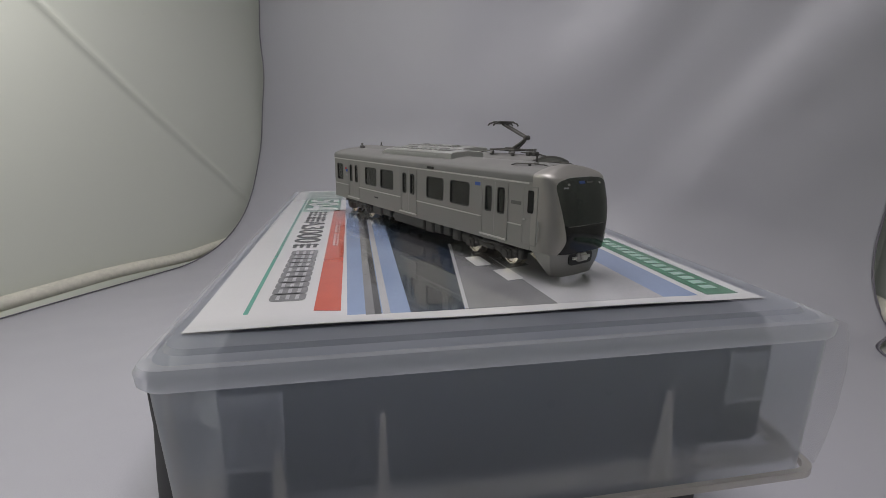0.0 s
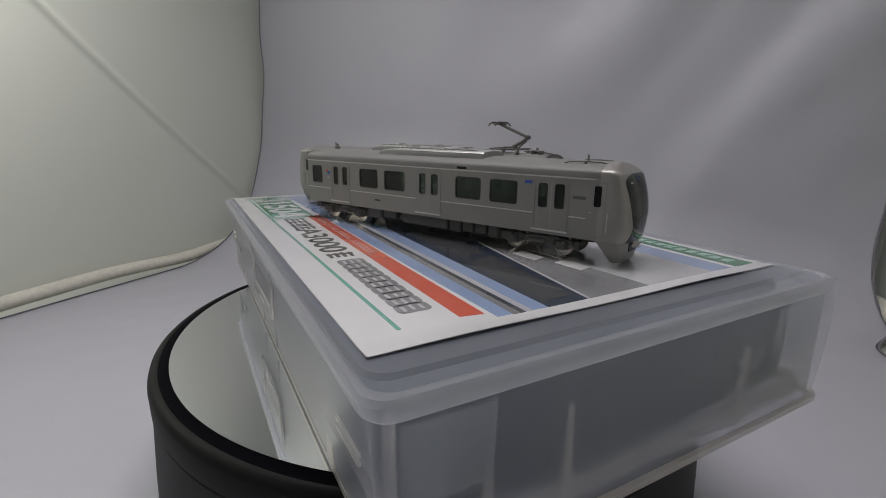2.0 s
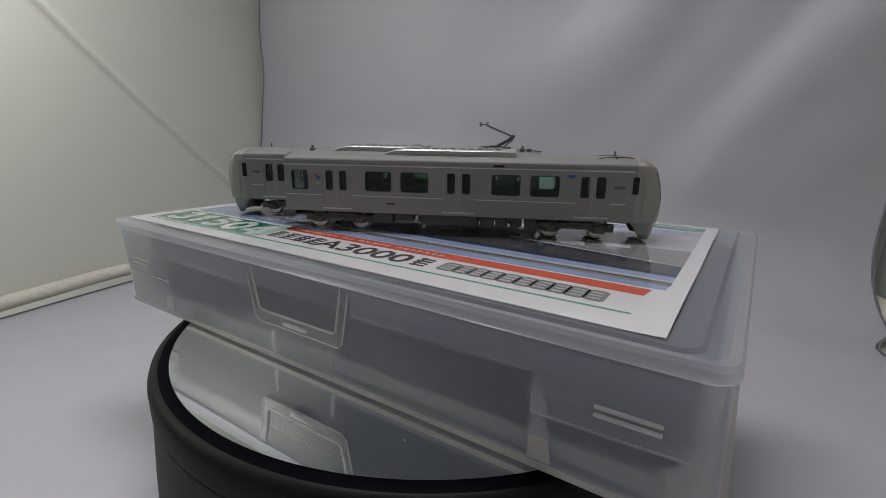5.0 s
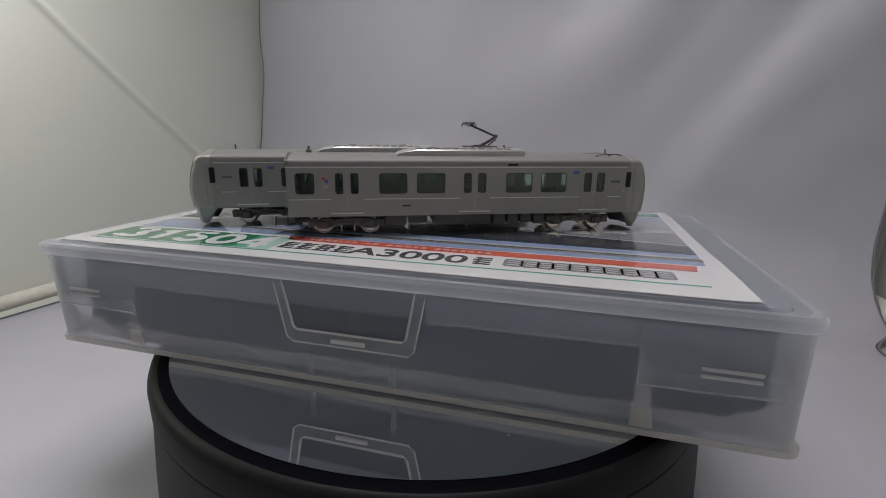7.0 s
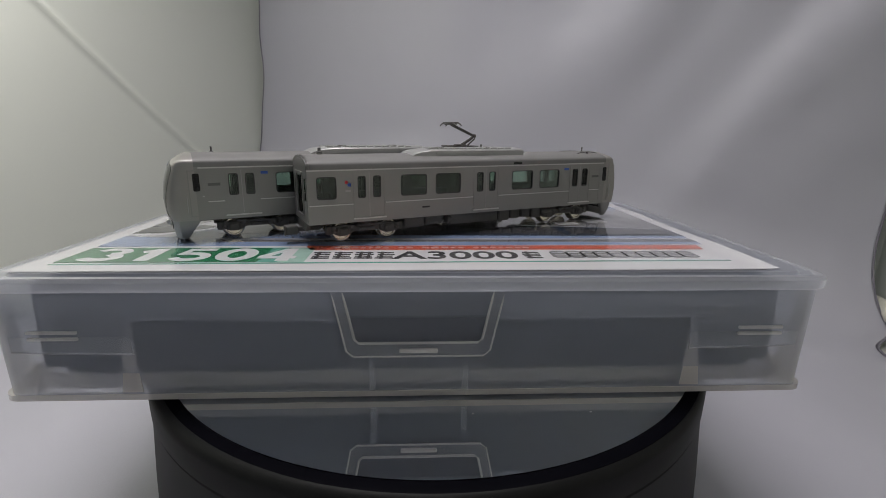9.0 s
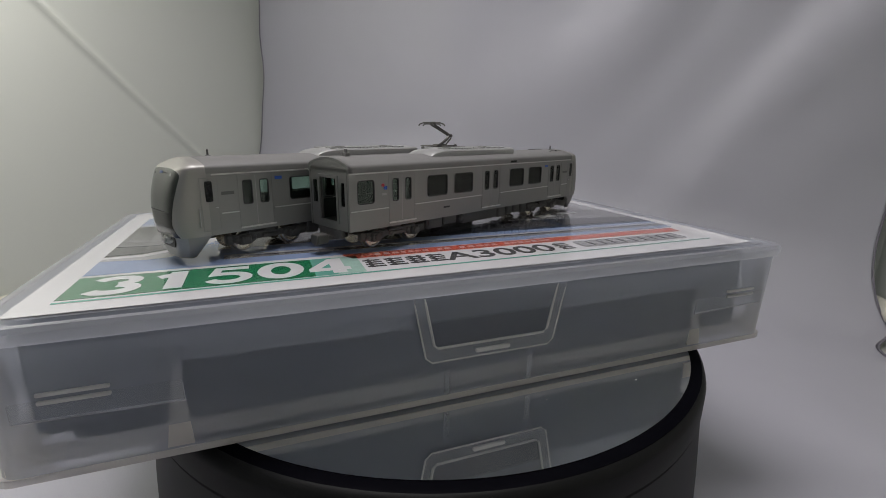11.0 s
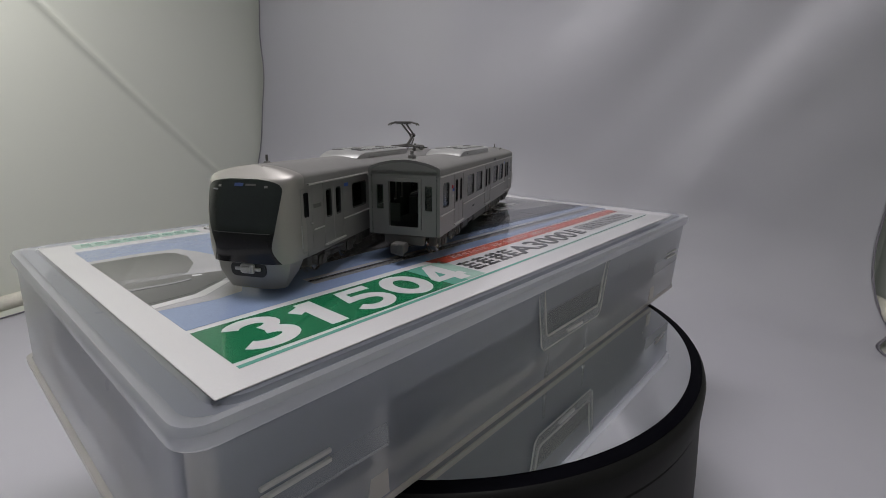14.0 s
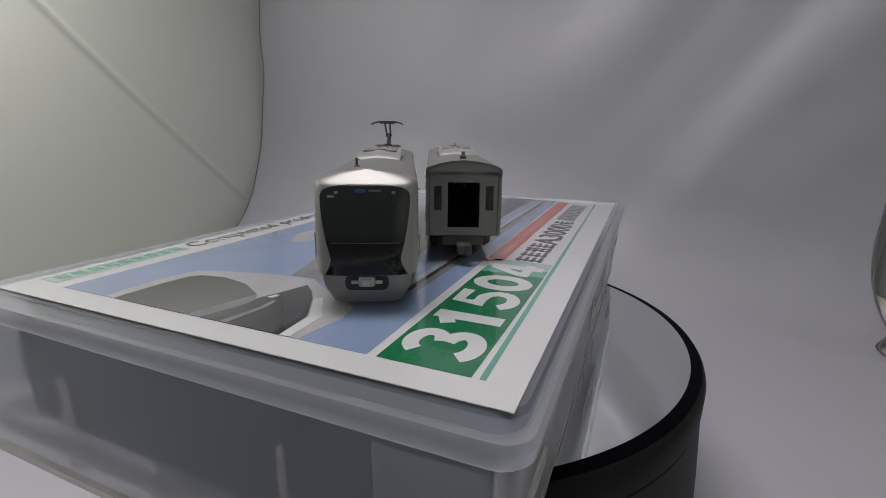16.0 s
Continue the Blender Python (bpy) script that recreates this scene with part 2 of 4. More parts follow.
class Shape:
    def __init__(self):
        self.v, self.f = [], []

    def add(self, verts, faces):
        k = len(self.v)
        self.v += [tuple(p) for p in verts]
        self.f += [tuple(i + k for i in q) for q in faces]
        return self

    def block(self, x0, x1, y0, y1, z0, z1, b=0.0):
        """A block; b bevels its upright and top edges."""
        if b <= 0:
            p = [(x, y, z) for z in (z0, z1) for x, y in ((x0, y0), (x1, y0), (x1, y1), (x0, y1))]
            return self.add(p, [(3, 2, 1, 0), (4, 5, 6, 7), (0, 1, 5, 4), (1, 2, 6, 5), (2, 3, 7, 6), (3, 0, 4, 7)])

        def ring(i, z):
            a, c = x0 + i, x1 - i
            d, e = y0 + i, y1 - i
            return [(a + b, d, z), (c - b, d, z), (c, d + b, z), (c, e - b, z), (c - b, e, z), (a + b, e, z), (a, e - b, z), (a, d + b, z)]
        rows = [ring(b * 0.6, z0), ring(0, z0 + b), ring(0, z1 - b), ring(b * 0.6, z1)]
        return self.loft(rows)

    def loft(self, rows, caps=True, closed=True):
        n = len(rows[0])
        k = len(self.v)
        for r in rows:
            self.v += [tuple(p) for p in r]
        for i in range(len(rows) - 1):
            for j in range(n if closed else n - 1):
                a, c = k + i * n + j, k + i * n + (j + 1) % n
                self.f.append((a, c, c + n, a + n))
        if caps:
            self.f.append(tuple(k + j for j in reversed(range(n))))
            self.f.append(tuple(k + (len(rows) - 1) * n + j for j in range(n)))
        return self

    def prism(self, pts, lo, hi, axis="z"):
        """A flat outline pulled from lo to hi along an axis."""
        def put(a, c, h):
            return {"z": (a, c, h), "y": (a, h, c), "x": (h, a, c)}[axis]
        rows = [[put(a, c, h) for a, c in pts] for h in (lo, hi)]
        return self.loft(rows)

    def tube(self, pts, r, n=8):
        """A round bar along points."""
        pts = [Vector(p) for p in pts]
        rows = []
        for i, p in enumerate(pts):
            d = (pts[min(i + 1, len(pts) - 1)] - pts[max(i - 1, 0)]).normalized()
            s = d.cross(Vector((0, 0, 1)) if abs(d.z) < 0.9 else Vector((1, 0, 0))).normalized()
            t = s.cross(d)
            rows.append([p + s * (r * math.cos(2 * math.pi * j / n)) + t * (r * math.sin(2 * math.pi * j / n)) for j in range(n)])
        return self.loft(rows)

    def turned(self, profile, c, axis="z", n=32):
        """A turned body: profile of (radius, height), closed round an axis through c."""
        rows = []
        for r, h in profile:
            row = []
            for j in range(n):
                a = 2 * math.pi * j / n
                p, q = r * math.cos(a), r * math.sin(a)
                row.append({"z": (c[0] + p, c[1] + q, c[2] + h), "y": (c[0] + p, c[1] + h, c[2] + q), "x": (c[0] + h, c[1] + p, c[2] + q)}[axis])
            rows.append(row)
        return self.loft(rows)


def mesh_of(name, shape, material, smooth=None):
    me = bpy.data.meshes.new(name)
    me.from_pydata([(x * MM, y * MM, z * MM) for x, y, z in shape.v], [], shape.f)
    bm = bmesh.new()
    bm.from_mesh(me)
    bmesh.ops.remove_doubles(bm, verts=bm.verts, dist=1e-7)
    bmesh.ops.recalc_face_normals(bm, faces=bm.faces)
    bm.to_mesh(me)
    bm.free()
    me.materials.append(material)
    if smooth is not None:
        me.shade_smooth()
        me.set_sharp_from_angle(angle=radians(smooth))
    return me


def part(name, shape, material, parent, label="", smooth=None):
    ob = new(name, mesh_of(name, shape, material, smooth))
    ob.parent = parent
    return tagged(ob, label) if label else ob


def thing(name, label, category, group="", kind=""):
    return tagged(new(name), label, category, group, kind)


def rounded(x0, x1, y0, y1, r, n=4):
    pts = []
    for cx, cy, a0 in ((x1 - r, y1 - r, 0), (x0 + r, y1 - r, 90), (x0 + r, y0 + r, 180), (x1 - r, y0 + r, 270)):
        for i in range(n + 1):
            a = radians(a0 + 90 * i / n)
            pts.append((cx + r * math.cos(a), cy + r * math.sin(a)))
    return pts


def lettering(name, text, size, parent, material, x, y, z, bold=0.0, width=0.0, turn=0.0, depth=0.02):
    """Letters as a flat mesh, x and y being the left end of the base line, in millimetres."""
    cu = bpy.data.curves.new(name, "FONT")
    cu.body, cu.size, cu.offset, cu.extrude = text, size * MM, bold * MM, depth * MM
    tmp = new(name, cu)
    bpy.context.view_layer.update()
    me = bpy.data.meshes.new_from_object(tmp.evaluated_get(bpy.context.evaluated_depsgraph_get()))
    bpy.data.objects.remove(tmp)
    xs = [v.co.x for v in me.vertices]
    me.transform(Matrix.Translation((-min(xs), 0, 0)))
    if width:
        me.transform(Matrix.Diagonal((width * MM / (max(xs) - min(xs)), 1, 1, 1)))
    me.materials.clear()
    me.materials.append(material)
    ob = new(name, me)
    ob.matrix_basis = pose(x * MM, y * MM, z * MM, 0, 0, turn)
    ob.parent = parent
    return ob


# ---- the tent ----


def grid_surface(place, nu, nv):
    s = Shape()
    s.v = [tuple(place(i / nu, j / nv) / MM) for j in range(nv + 1) for i in range(nu + 1)]
    w = nu + 1
    s.f = [(j * w + i, j * w + i + 1, (j + 1) * w + i + 1, (j + 1) * w + i) for j in range(nv) for i in range(nu)]
    return s


def ease(x, lo, hi):
    t = max(0.0, min(1.0, (x - lo) / (hi - lo)))
    return t * t * (3 - 2 * t)


def sweep_line(q, u):
    """Along the cloth from the top of the back to the front edge: (forward, height). The bend is tighter on the east side."""
    bend = 0.125 - 0.068 * ease(u, 0.35, 0.95)
    up, arc = TENT_H - bend, bend * math.pi / 2
    d = q * (up + arc + TENT_D - bend)
    if d < up:
        return 0.0, FLOOR + TENT_H - d
    if d < up + arc:
        a = (d - up) / bend
        return bend - bend * math.cos(a), FLOOR + bend - bend * math.sin(a)
    return bend + d - up - arc, FLOOR


def backdrop():
    def place(u, q):
        d, z = sweep_line(q, u)
        up = max(0.0, min(1.0, (z - FLOOR) / 0.25))
        # soft diagonal folds that rise towards the east, deepest on that half
        s2 = (q + 0.42 * u) / 0.085 + 0.8 * noise.noise((u * 3.0, q * 3.0, 1.7))
        east = ease(u, 0.22, 0.7)
        fold = east * (0.0070 * math.sin(2 * math.pi * s2 * 0.50) + 0.0022 * math.sin(2 * math.pi * s2 * 1.1 + 1.0))
        fold += 0.005 * math.sin(u * 6.5 - q * 4.0 + 0.6) + 0.006 * noise.noise((u * 5, q * 5, 0.3))
        fold += 0.0020 * noise.noise((u * 14 + q * 9, q * 7 - u * 4, 2.3))
        fold += 0.0016 * math.sin(q * 95.0) * math.exp(-u / 0.05)
        west = -0.003 - 0.003 * ease(z, FLOOR, 0.0) - 0.011 * math.exp(-((z - 0.040) / 0.055) ** 2)
        brink = 0.021 - 0.016 * ease(d, 0.040, 0.075) + 0.0015 * math.sin(z * 60)
        edge = west * max(0.0, 1 - 2 * u) ** 2 + brink * max(0.0, 2 * u - 1) ** 2
        # small puckers of the cloth lying on the floor
        lie = 0.0007 * max(0.0, noise.noise((u * 7, q * 9, 5.1))) if up <= 0 else 0.0
        return tent(u * TENT_W + edge, d, z + lie) + FORTH * fold * up
    s = grid_surface(place, 130, 170)
    ob = new("backdrop", mesh_of("backdrop", s, M_BACK, 60))
    tagged(ob, "grey satin backdrop cloth hung in folds and swept over the floor", "backdrop", kind="structure")
    # overlocked edges
    for u, name in ((0.0, "trim"), (1.0, "trim")):
        pts = [place(u, i / 760) + Vector((0, 0, 0.0006)) for i in range(761)]
        b = Shape()
        b.tube([p / MM for p in pts[::3]], 0.5, 6)
        for i in range(8, 758):
            p = pts[i] / MM
            side = ACROSS * (1 if u == 0 else -1)
            b.tube([p, p + side * 1.5 + Vector((0, 0, 0.5)) + FORTH * 0.4], 0.24, 4)
        tagged(new(name, mesh_of(name, b, M_STITCH)), "grey overlock stitching along the backdrop's edge", "trim", kind="structure")


backdrop()


def tent_wall(name, a0, sign, label):
    def place(u, q):
        p = tent(a0, -0.02 + u * (TENT_D + 0.04), FLOOR + 0.004 + q * (TENT_H - 0.002))
        bulge = 0.012 * math.sin(math.pi * u) * math.sin(math.pi * q)
        # one pressed crease running down towards the back
        line = (q - 0.235) - 1.25 * (u - 0.19) - 0.35 * (u - 0.19) ** 2
        crease = 0.0030 * math.exp(-(line / 0.0065) ** 2) if sign < 0 else 0.0
        return p + ACROSS * (sign * bulge * 0.6 - sign * crease)
    ob = new(name, mesh_of(name, grid_surface(place, 300, 260), M_SIDE, 60))
    return tagged(ob, label, "tent wall", kind="structure")


tent_wall("wall_west", -0.020, -1, "cream translucent tent side with a pressed crease")
tent_wall("wall_east", TENT_W + 0.032, 1, "cream translucent tent side")


def plain_sheet(name, corners, material, label, category, kind="structure", thick=1.0):
    a, b, c, d = [Vector(p) / MM for p in corners]
    n = (b - a).cross(d - a).normalized() * thick
    if n.z > 0.5 and name == "floor":
        n = -n
    s = Shape().loft([[a, b, c, d], [a + n, b + n, c + n, d + n]])
    return tagged(new(name, mesh_of(name, s, material)), label, category, kind=kind)


TOP = FLOOR + TENT_H
plain_sheet("ceiling", [tent(-0.03, -0.03, TOP), tent(TENT_W + 0.05, -0.03, TOP), tent(TENT_W + 0.05, TENT_D + 0.03, TOP), tent(-0.03, TENT_D + 0.03, TOP)],
            M_SIDE, "cream translucent tent roof", "ceiling")
plain_sheet("wall_north", [tent(-0.03, -0.024, FLOOR), tent(TENT_W + 0.05, -0.024, FLOOR), tent(TENT_W + 0.05, -0.024, TOP), tent(-0.03, -0.024, TOP)],
            M_SIDE, "cream tent back behind the backdrop", "tent wall")
plain_sheet("floor", [tent(-0.6, -0.5, FLOOR - 0.003), tent(1.1, -0.5, FLOOR - 0.003), tent(1.1, 1.6, FLOOR - 0.003), tent(-0.6, 1.6, FLOOR - 0.003)],
            M_SIDE, "pale table top under the tent", "floor", thick=20.0)


def piping(a, name):
    pts = []
    for i in range(60):
        d = -0.012 + i / 59 * (TENT_D + 0.02)
        wob = 0.0015 * math.sin(i * 0.7) + 0.002 * noise.noise((i * 0.21, a, 0))
        pts.append((tent(a + wob, d, FLOOR + 0.007 + 0.0012 * math.sin(i * 0.43))) / MM)
    tagged(new(name, mesh_of(name, Shape().tube(pts, 4.8, 12), M_PIPE, 60)), "cream fabric piping over the tent's wire hem", "trim", kind="structure")


piping(-0.013, "trim")
piping(TENT_W + 0.024, "trim")

# ---- turntable ----
R_MIRROR = 83.6


def turntable():
    t = thing("turntable", "round black motorised turntable with a mirror top", "turntable")
    h = -FLOOR / MM
    s = Shape().turned([(89.4, -h + 0.5), (90.2, -h + 1.5), (89.4, -30), (88.1, -10.0), (87.4, -9.4)], (-0.7, 0, 0), n=128)
    part("base", s, M_BASE, t, "satin black plastic drum", 40)
    s = Shape().turned([(87.4, -9.3), (88.4, -8.8), (88.5, -3.0), (88.0, -1.4), (86.8, -0.5), (86.0, -0.4)], (-0.7, 0, 0), n=128)
    part("rim", s, M_RIM, t, "dark grey rounded rim", 40)
    s = Shape().turned([(86.6, -2.0), (86.6, -0.45), (85.8, -0.25), (R_MIRROR + 0.1, -0.25), (R_MIRROR + 0.1, -2.0)], (0, 0, 0), n=128)
    part("gap_ring", s, M_GAP, t, "matt black ring", 40)
    m = thing("mirror_plate", "round mirror plate, slightly dusty, on the turntable", "mirror")
    s = Shape().turned([(R_MIRROR - 0.2, -1.9), (R_MIRROR, -1.7), (R_MIRROR, 0.0)], (0, 0, 0), n=160)
    part("glass", s, M_MIRROR, m, "", 30)
    rng = random.Random(4)
    for i in range(26):
        a, r = rng.uniform(0, 6.28), 80 * math.sqrt(rng.random())
        part("dust_speck", Shape().block(r * math.cos(a), r * math.cos(a) + rng.uniform(0.2, 0.6), r * math.sin(a), r * math.sin(a) + rng.uniform(0.15, 0.4), 0.0, 0.08),
             M_LINE if i % 2 else M_PAPER, m)
    return m


MIRROR = turntable()

# ---- storage case: x along its length, y across, z up from the mirror ----
BL, BW = 99.3, 57.2


def prism_frame(outer, inner, lo, hi, axis):
    """A frame between two outlines with the same number of points."""
    s = Shape()

    def put(a, c, h):
        return {"z": (a, c, h), "y": (a, h, c), "x": (h, a, c)}[axis]
    n = len(outer)
    rows = [[put(a, c, lo) for a, c in outer], [put(a, c, hi) for a, c in outer], [put(a, c, hi) for a, c in inner], [put(a, c, lo) for a, c in inner]]
    k = 0
    for r in rows:
        s.v += r
    for i in range(4):
        for j in range(n):
            p, q = i * n + j, i * n + (j + 1) % n
            r2 = ((i + 1) % 4) * n
            s.f.append((p, q, r2 + (j + 1) % n, r2 + j))
    return s


def storage_case():
    c = thing("storage_case", "milky translucent plastic model storage case with a printed label", "storage case")
    r = 4.0
    # base tray: tapering walls with rounded corners, foot flange
    def ring(lx, ly, z, rr=r):
        return [(x, y - 1.0 - 0.3 * z / 29, z) for x, y in rounded(-lx, lx, -ly, ly, rr, 5)]
    outer = [ring(BL - 1.0, BW - 1.0, 0.6), ring(BL - 0.4, BW - 0.4, 0.9), ring(BL - 0.5, BW - 0.5, 2.8), ring(BL - 1.3, BW + 1.1, 29.0)]
    inner = [ring(BL - 2.6, BW - 0.1, 29.0, 3), ring(BL - 1.9, BW - 1.9, 2.2, 3)]
    s = Shape().loft(outer, caps=False)
    s.f.append(tuple(range(len(outer[0]))))
    tray = part("tray", s, M_FROST, c, "milky translucent tray", 40)
    s = Shape().loft([outer[-1]] + inner, caps=False)
    part("inner_wall", s, M_INNER, tray, "", 40)
    # lid: rolled lip all round, shallow step up to the flat top
    def lring(lx, ly, z, rr=r):
        return [(x, y - 1.5, z) for x, y in rounded(-lx, lx, -ly, ly, rr, 5)]
    top = [lring(BL - 2.6, BW + 0.4, 32.2), lring(BL - 5.6, BW + 0.1, 32.2), lring(BL - 6.4, BW - 0.3, 32.9)]
    lip = [lring(BL - 0.9, BW + 1.5, 28.9), lring(BL - 0.5, BW + 2.1, 29.6), lring(BL - 0.5, BW + 2.3, 31.4), lring(BL - 1.0, BW + 1.8, 32.3), lring(BL - 1.9, BW + 0.9, 32.5), lring(BL - 2.6, BW + 0.4, 32.2)]
    under = [lring(BL - 6.8, BW - 1.0, 32.2), lring(BL - 2.6, BW + 0.2, 31.5)]
    lip_in = [lring(BL - 2.4, BW + 0.5, 31.5), lring(BL - 1.5, BW + 0.9, 30.4), lring(BL - 1.5, BW + 0.9, 28.9)]
    s = Shape().loft(top, caps=False)
    s.f.append(tuple(len(s.v) - len(top[0]) + j for j in range(len(top[0]))))
    lid = part("lid", s, M_FROST, c, "milky translucent lid", 35)
    s = Shape().loft(under, caps=False)
    s.f.append(tuple(range(len(top[0]))))
    part("lid_underside", s, M_INNER, lid, "", 35)
    part("lip", Shape().loft(lip + list(reversed(lip_in)), caps=False).loft([lip_in[-1], lip[0]], caps=False), M_LIP, lid, "thick rolled lip catching the light", 35)
    part("rim_bead", prism_frame(rounded(-BL - 0.7, BL + 0.7, -BW - 0.7, BW + 0.7, 4, 5), rounded(-BL + 0.4, BL - 0.4, -BW + 0.4, BW - 0.4, 4, 5), 0.8, 2.3, "z"), M_EDGE, c, "thick milky foot bead")
    # foam
    f = Shape()
    f.block(-88, 88, -52.5, 52.5, 4.8, 29.0, 0.8)
    part("foam_insert", f, M_FOAM, c, "charcoal foam insert seen through the walls")
    f = Shape().block(-94.2, -88.2, -51, 44, 6.0, 28.0, 0.8)
    part("foam_block", f, M_FOAM, c)
    f = Shape().block(88.2, 94.2, -51, 48, 6.0, 28.0, 0.8)
    part("foam_block", f, M_FOAM, c)
    for sy in (-1, 1):
        yo = sy * (BW + 0.15)
        lo, hi = min(yo, yo + sy * 0.5), max(yo, yo + sy * 0.5)
        if sy > 0:
            flap = [(59.4, 31.2), (60.6, 28), (61.6, 22), (61.6, 14), (60.4, 6), (59.2, 1.6), (58.5, 1.6), (59.7, 6), (60.8, 14), (60.8, 22), (59.8, 28), (58.6, 31.2)]
            part("hinge_flap", Shape().prism(flap, -BL + 2.0, BL - 2.0, "x"), M_FROST2, c, "bowed milky hinge flap", 40)
            continue
        wide = BW + 1.8
        yo = sy * (wide + 0.2)
        lo, hi = yo - 0.5, yo
        # latch: clear trapezoid window with a raised border, and its tongue
        o = [(-20.2, 28.6), (-17.2, 13.6), (-15.6, 12.2), (15.6, 12.2), (17.2, 13.6), (20.2, 28.6)]
        i = [(-17.6, 28.5), (-15.2, 16.6), (-14.2, 15.7), (14.2, 15.7), (15.2, 16.6), (17.6, 28.5)]
        s = prism_frame(o, i, lo, hi, "y")
        fr = part("latch_frame", s, M_FROST2, c, "milky latch border with light painted along its edges")
        # pale lines paint the light caught by the border's edges
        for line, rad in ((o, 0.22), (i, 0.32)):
            part("latch_edge", Shape().tube([(a, yo + sy * 0.1, b) for a, b in line], rad, 6), M_EDGE_GLINT, fr)
        for k in range(5):
            part("latch_rib", Shape().block(-13 - k * 0.5, 13 + k * 0.5, *sorted((sy * (wide - 2.2), sy * (wide - 2.0))), 17.4 + k * 2.0, 17.6 + k * 2.0), M_FROST2, fr)
        part("latch_tongue", Shape().block(-4.6, 4.6, lo - 0.2, hi + 0.2, 13.3, 14.2, 0.2), M_EDGE_GLINT, c)
        part("latch_window", Shape().prism(i, *sorted((sy * (wide + 0.14), sy * (wide + 0.1))), "y"), M_GAPP, c, "clear window of the latch")
        # inner sleeve of the lid
        o = [(-66, 27.6), (-66, 22.0), (-20.5, 21.6), (-19.8, 27.6)]
        for sx in (-1, 1):
            flap = part("inner_flap", Shape().prism([(sx * a, b) for a, b in o], *sorted((sy * (wide - 0.5), sy * (wide - 0.2))), "y"), M_PANEL, c)
            part("flap_edge", Shape().tube([(sx * a, sy * (wide - 0.3), b) for a, b in o[1:3]], 0.22, 6), M_LIP, flap)
            o2 = [(-94, 27.4), (-94, 13.8), (-66.8, 13.2), (-66.8, 27.4)]
            panel = part("inner_panel", Shape().prism([(sx * a, b) for a, b in o2], *sorted((sy * (wide - 0.5), sy * (wide - 0.2))), "y"), M_PANEL, c)
            part("panel_edge", Shape().tube([(sx * a, sy * (wide - 0.5), b) for a, b in o2[1:]], 0.3, 6), M_LIP, panel)
            part("rib", Shape().block(sx * 11.4 - 0.7, sx * 11.4 + 0.7, *sorted((sy * (wide - 1.2), sy * (wide - 0.8))), 2.5, 12.4), M_PANEL, c)
            part("rib", Shape().prism([(sx * 66.2, 3), (sx * 71.0, 3), (sx * 69.4, 14.5), (sx * 68.2, 20.5), (sx * 67.0, 20.5), (sx * 66.8, 14.5)], *sorted((sy * (wide - 1.4), sy * (wide - 0.9))), "y"), M_EDGE, c)
            part("corner_post", Shape().prism([(sx * 89.6, 2.6), (sx * 97.2, 2.6), (sx * 97.0, 27.8), (sx * 93.6, 27.8), (sx * 93.4, 14), (sx * 92.2, 13.4), (sx * 92.2, 11.4), (sx * 89.8, 9.6), (sx * 91.4, 7.6)], *sorted((sy * (wide - 2.6), sy * (wide - 2.0))), "y"), M_EDGE, c, "pale milky corner post")
            y = sy * wide
            # slots get the same painted glint
            part("hinge_slot", Shape().block(sx * 84 - 5.6, sx * 84 + 5.6, y - 0.4, y + 0.35, 17.0, 17.7, 0.15), M_EDGE_GLINT, c)
            part("hinge_slot", Shape().block(sx * 84 - 5.6, sx * 84 + 5.6, y - 0.4, y + 0.35, 18.6, 19.3, 0.15), M_EDGE_GLINT, c)
        part("rib", Shape().block(-0.7, 0.7, sy * (wide - 2.0) - 0.3, sy * (wide - 2.0) + 0.3, 15.9, 27.0), M_EDGE, c)
    # band round the foot whose colour holds the glow entering from below
    liner = prism_frame(rounded(-BL + 2.4, BL - 2.4, -BW + 2.4, BW - 2.4, 3, 5), rounded(-BL + 3.2, BL - 3.2, -BW + 3.2, BW - 3.2, 3, 5), 2.3, 6.2, "z")
    part("liner", liner, M_EDGE, c, "milky inner foot wall, tinted beige as warm light from below")
    part("tray_floor", Shape().block(-BL + 3.4, BL - 3.4, -BW + 3.4, BW - 3.4, 2.3, 2.9), M_LIP, c, "milky tray floor")
    for sx in (-1, 1):
        for k, (y, top_z, w) in enumerate(((-26, 22, 1.2), (24, 21, 2.6), (-42, 17, 1.8))):
            x = sx * (BL - 1.5)
            s = Shape().loft([[(x - 0.3, y - w, 2.5), (x + 0.3, y - w, 2.5), (x + 0.3, y + w, 2.5), (x - 0.3, y + w, 2.5)],
                              [(x - 0.3, y - 0.4, top_z), (x + 0.3, y - 0.4, top_z), (x + 0.3, y + 0.4, top_z), (x - 0.3, y + 0.4, top_z)]])
            part("gusset", s, M_EDGE, c, "tapered milky gusset")
        for y0, y1, z0 in ((-56, -41, 14.5), (36, 54, 17.5)):
            x = sx * (BL - 1.95)
            panel = part("inner_panel", Shape().block(x - 0.15, x + 0.15, y0, y1, z0, 27.0, 0.1), M_PANEL, c)
            edge = y1 if y0 < 0 else y0
            part("panel_edge", Shape().tube([(x + sx * 0.15, edge, 27.0), (x + sx * 0.15, edge, z0), (x + sx * 0.15, y0 + y1 - edge, z0)], 0.35, 6), M_LIP, panel)
    return c


CASE = storage_case()

# ---- printed label on the lid ----
LZ = 33.1


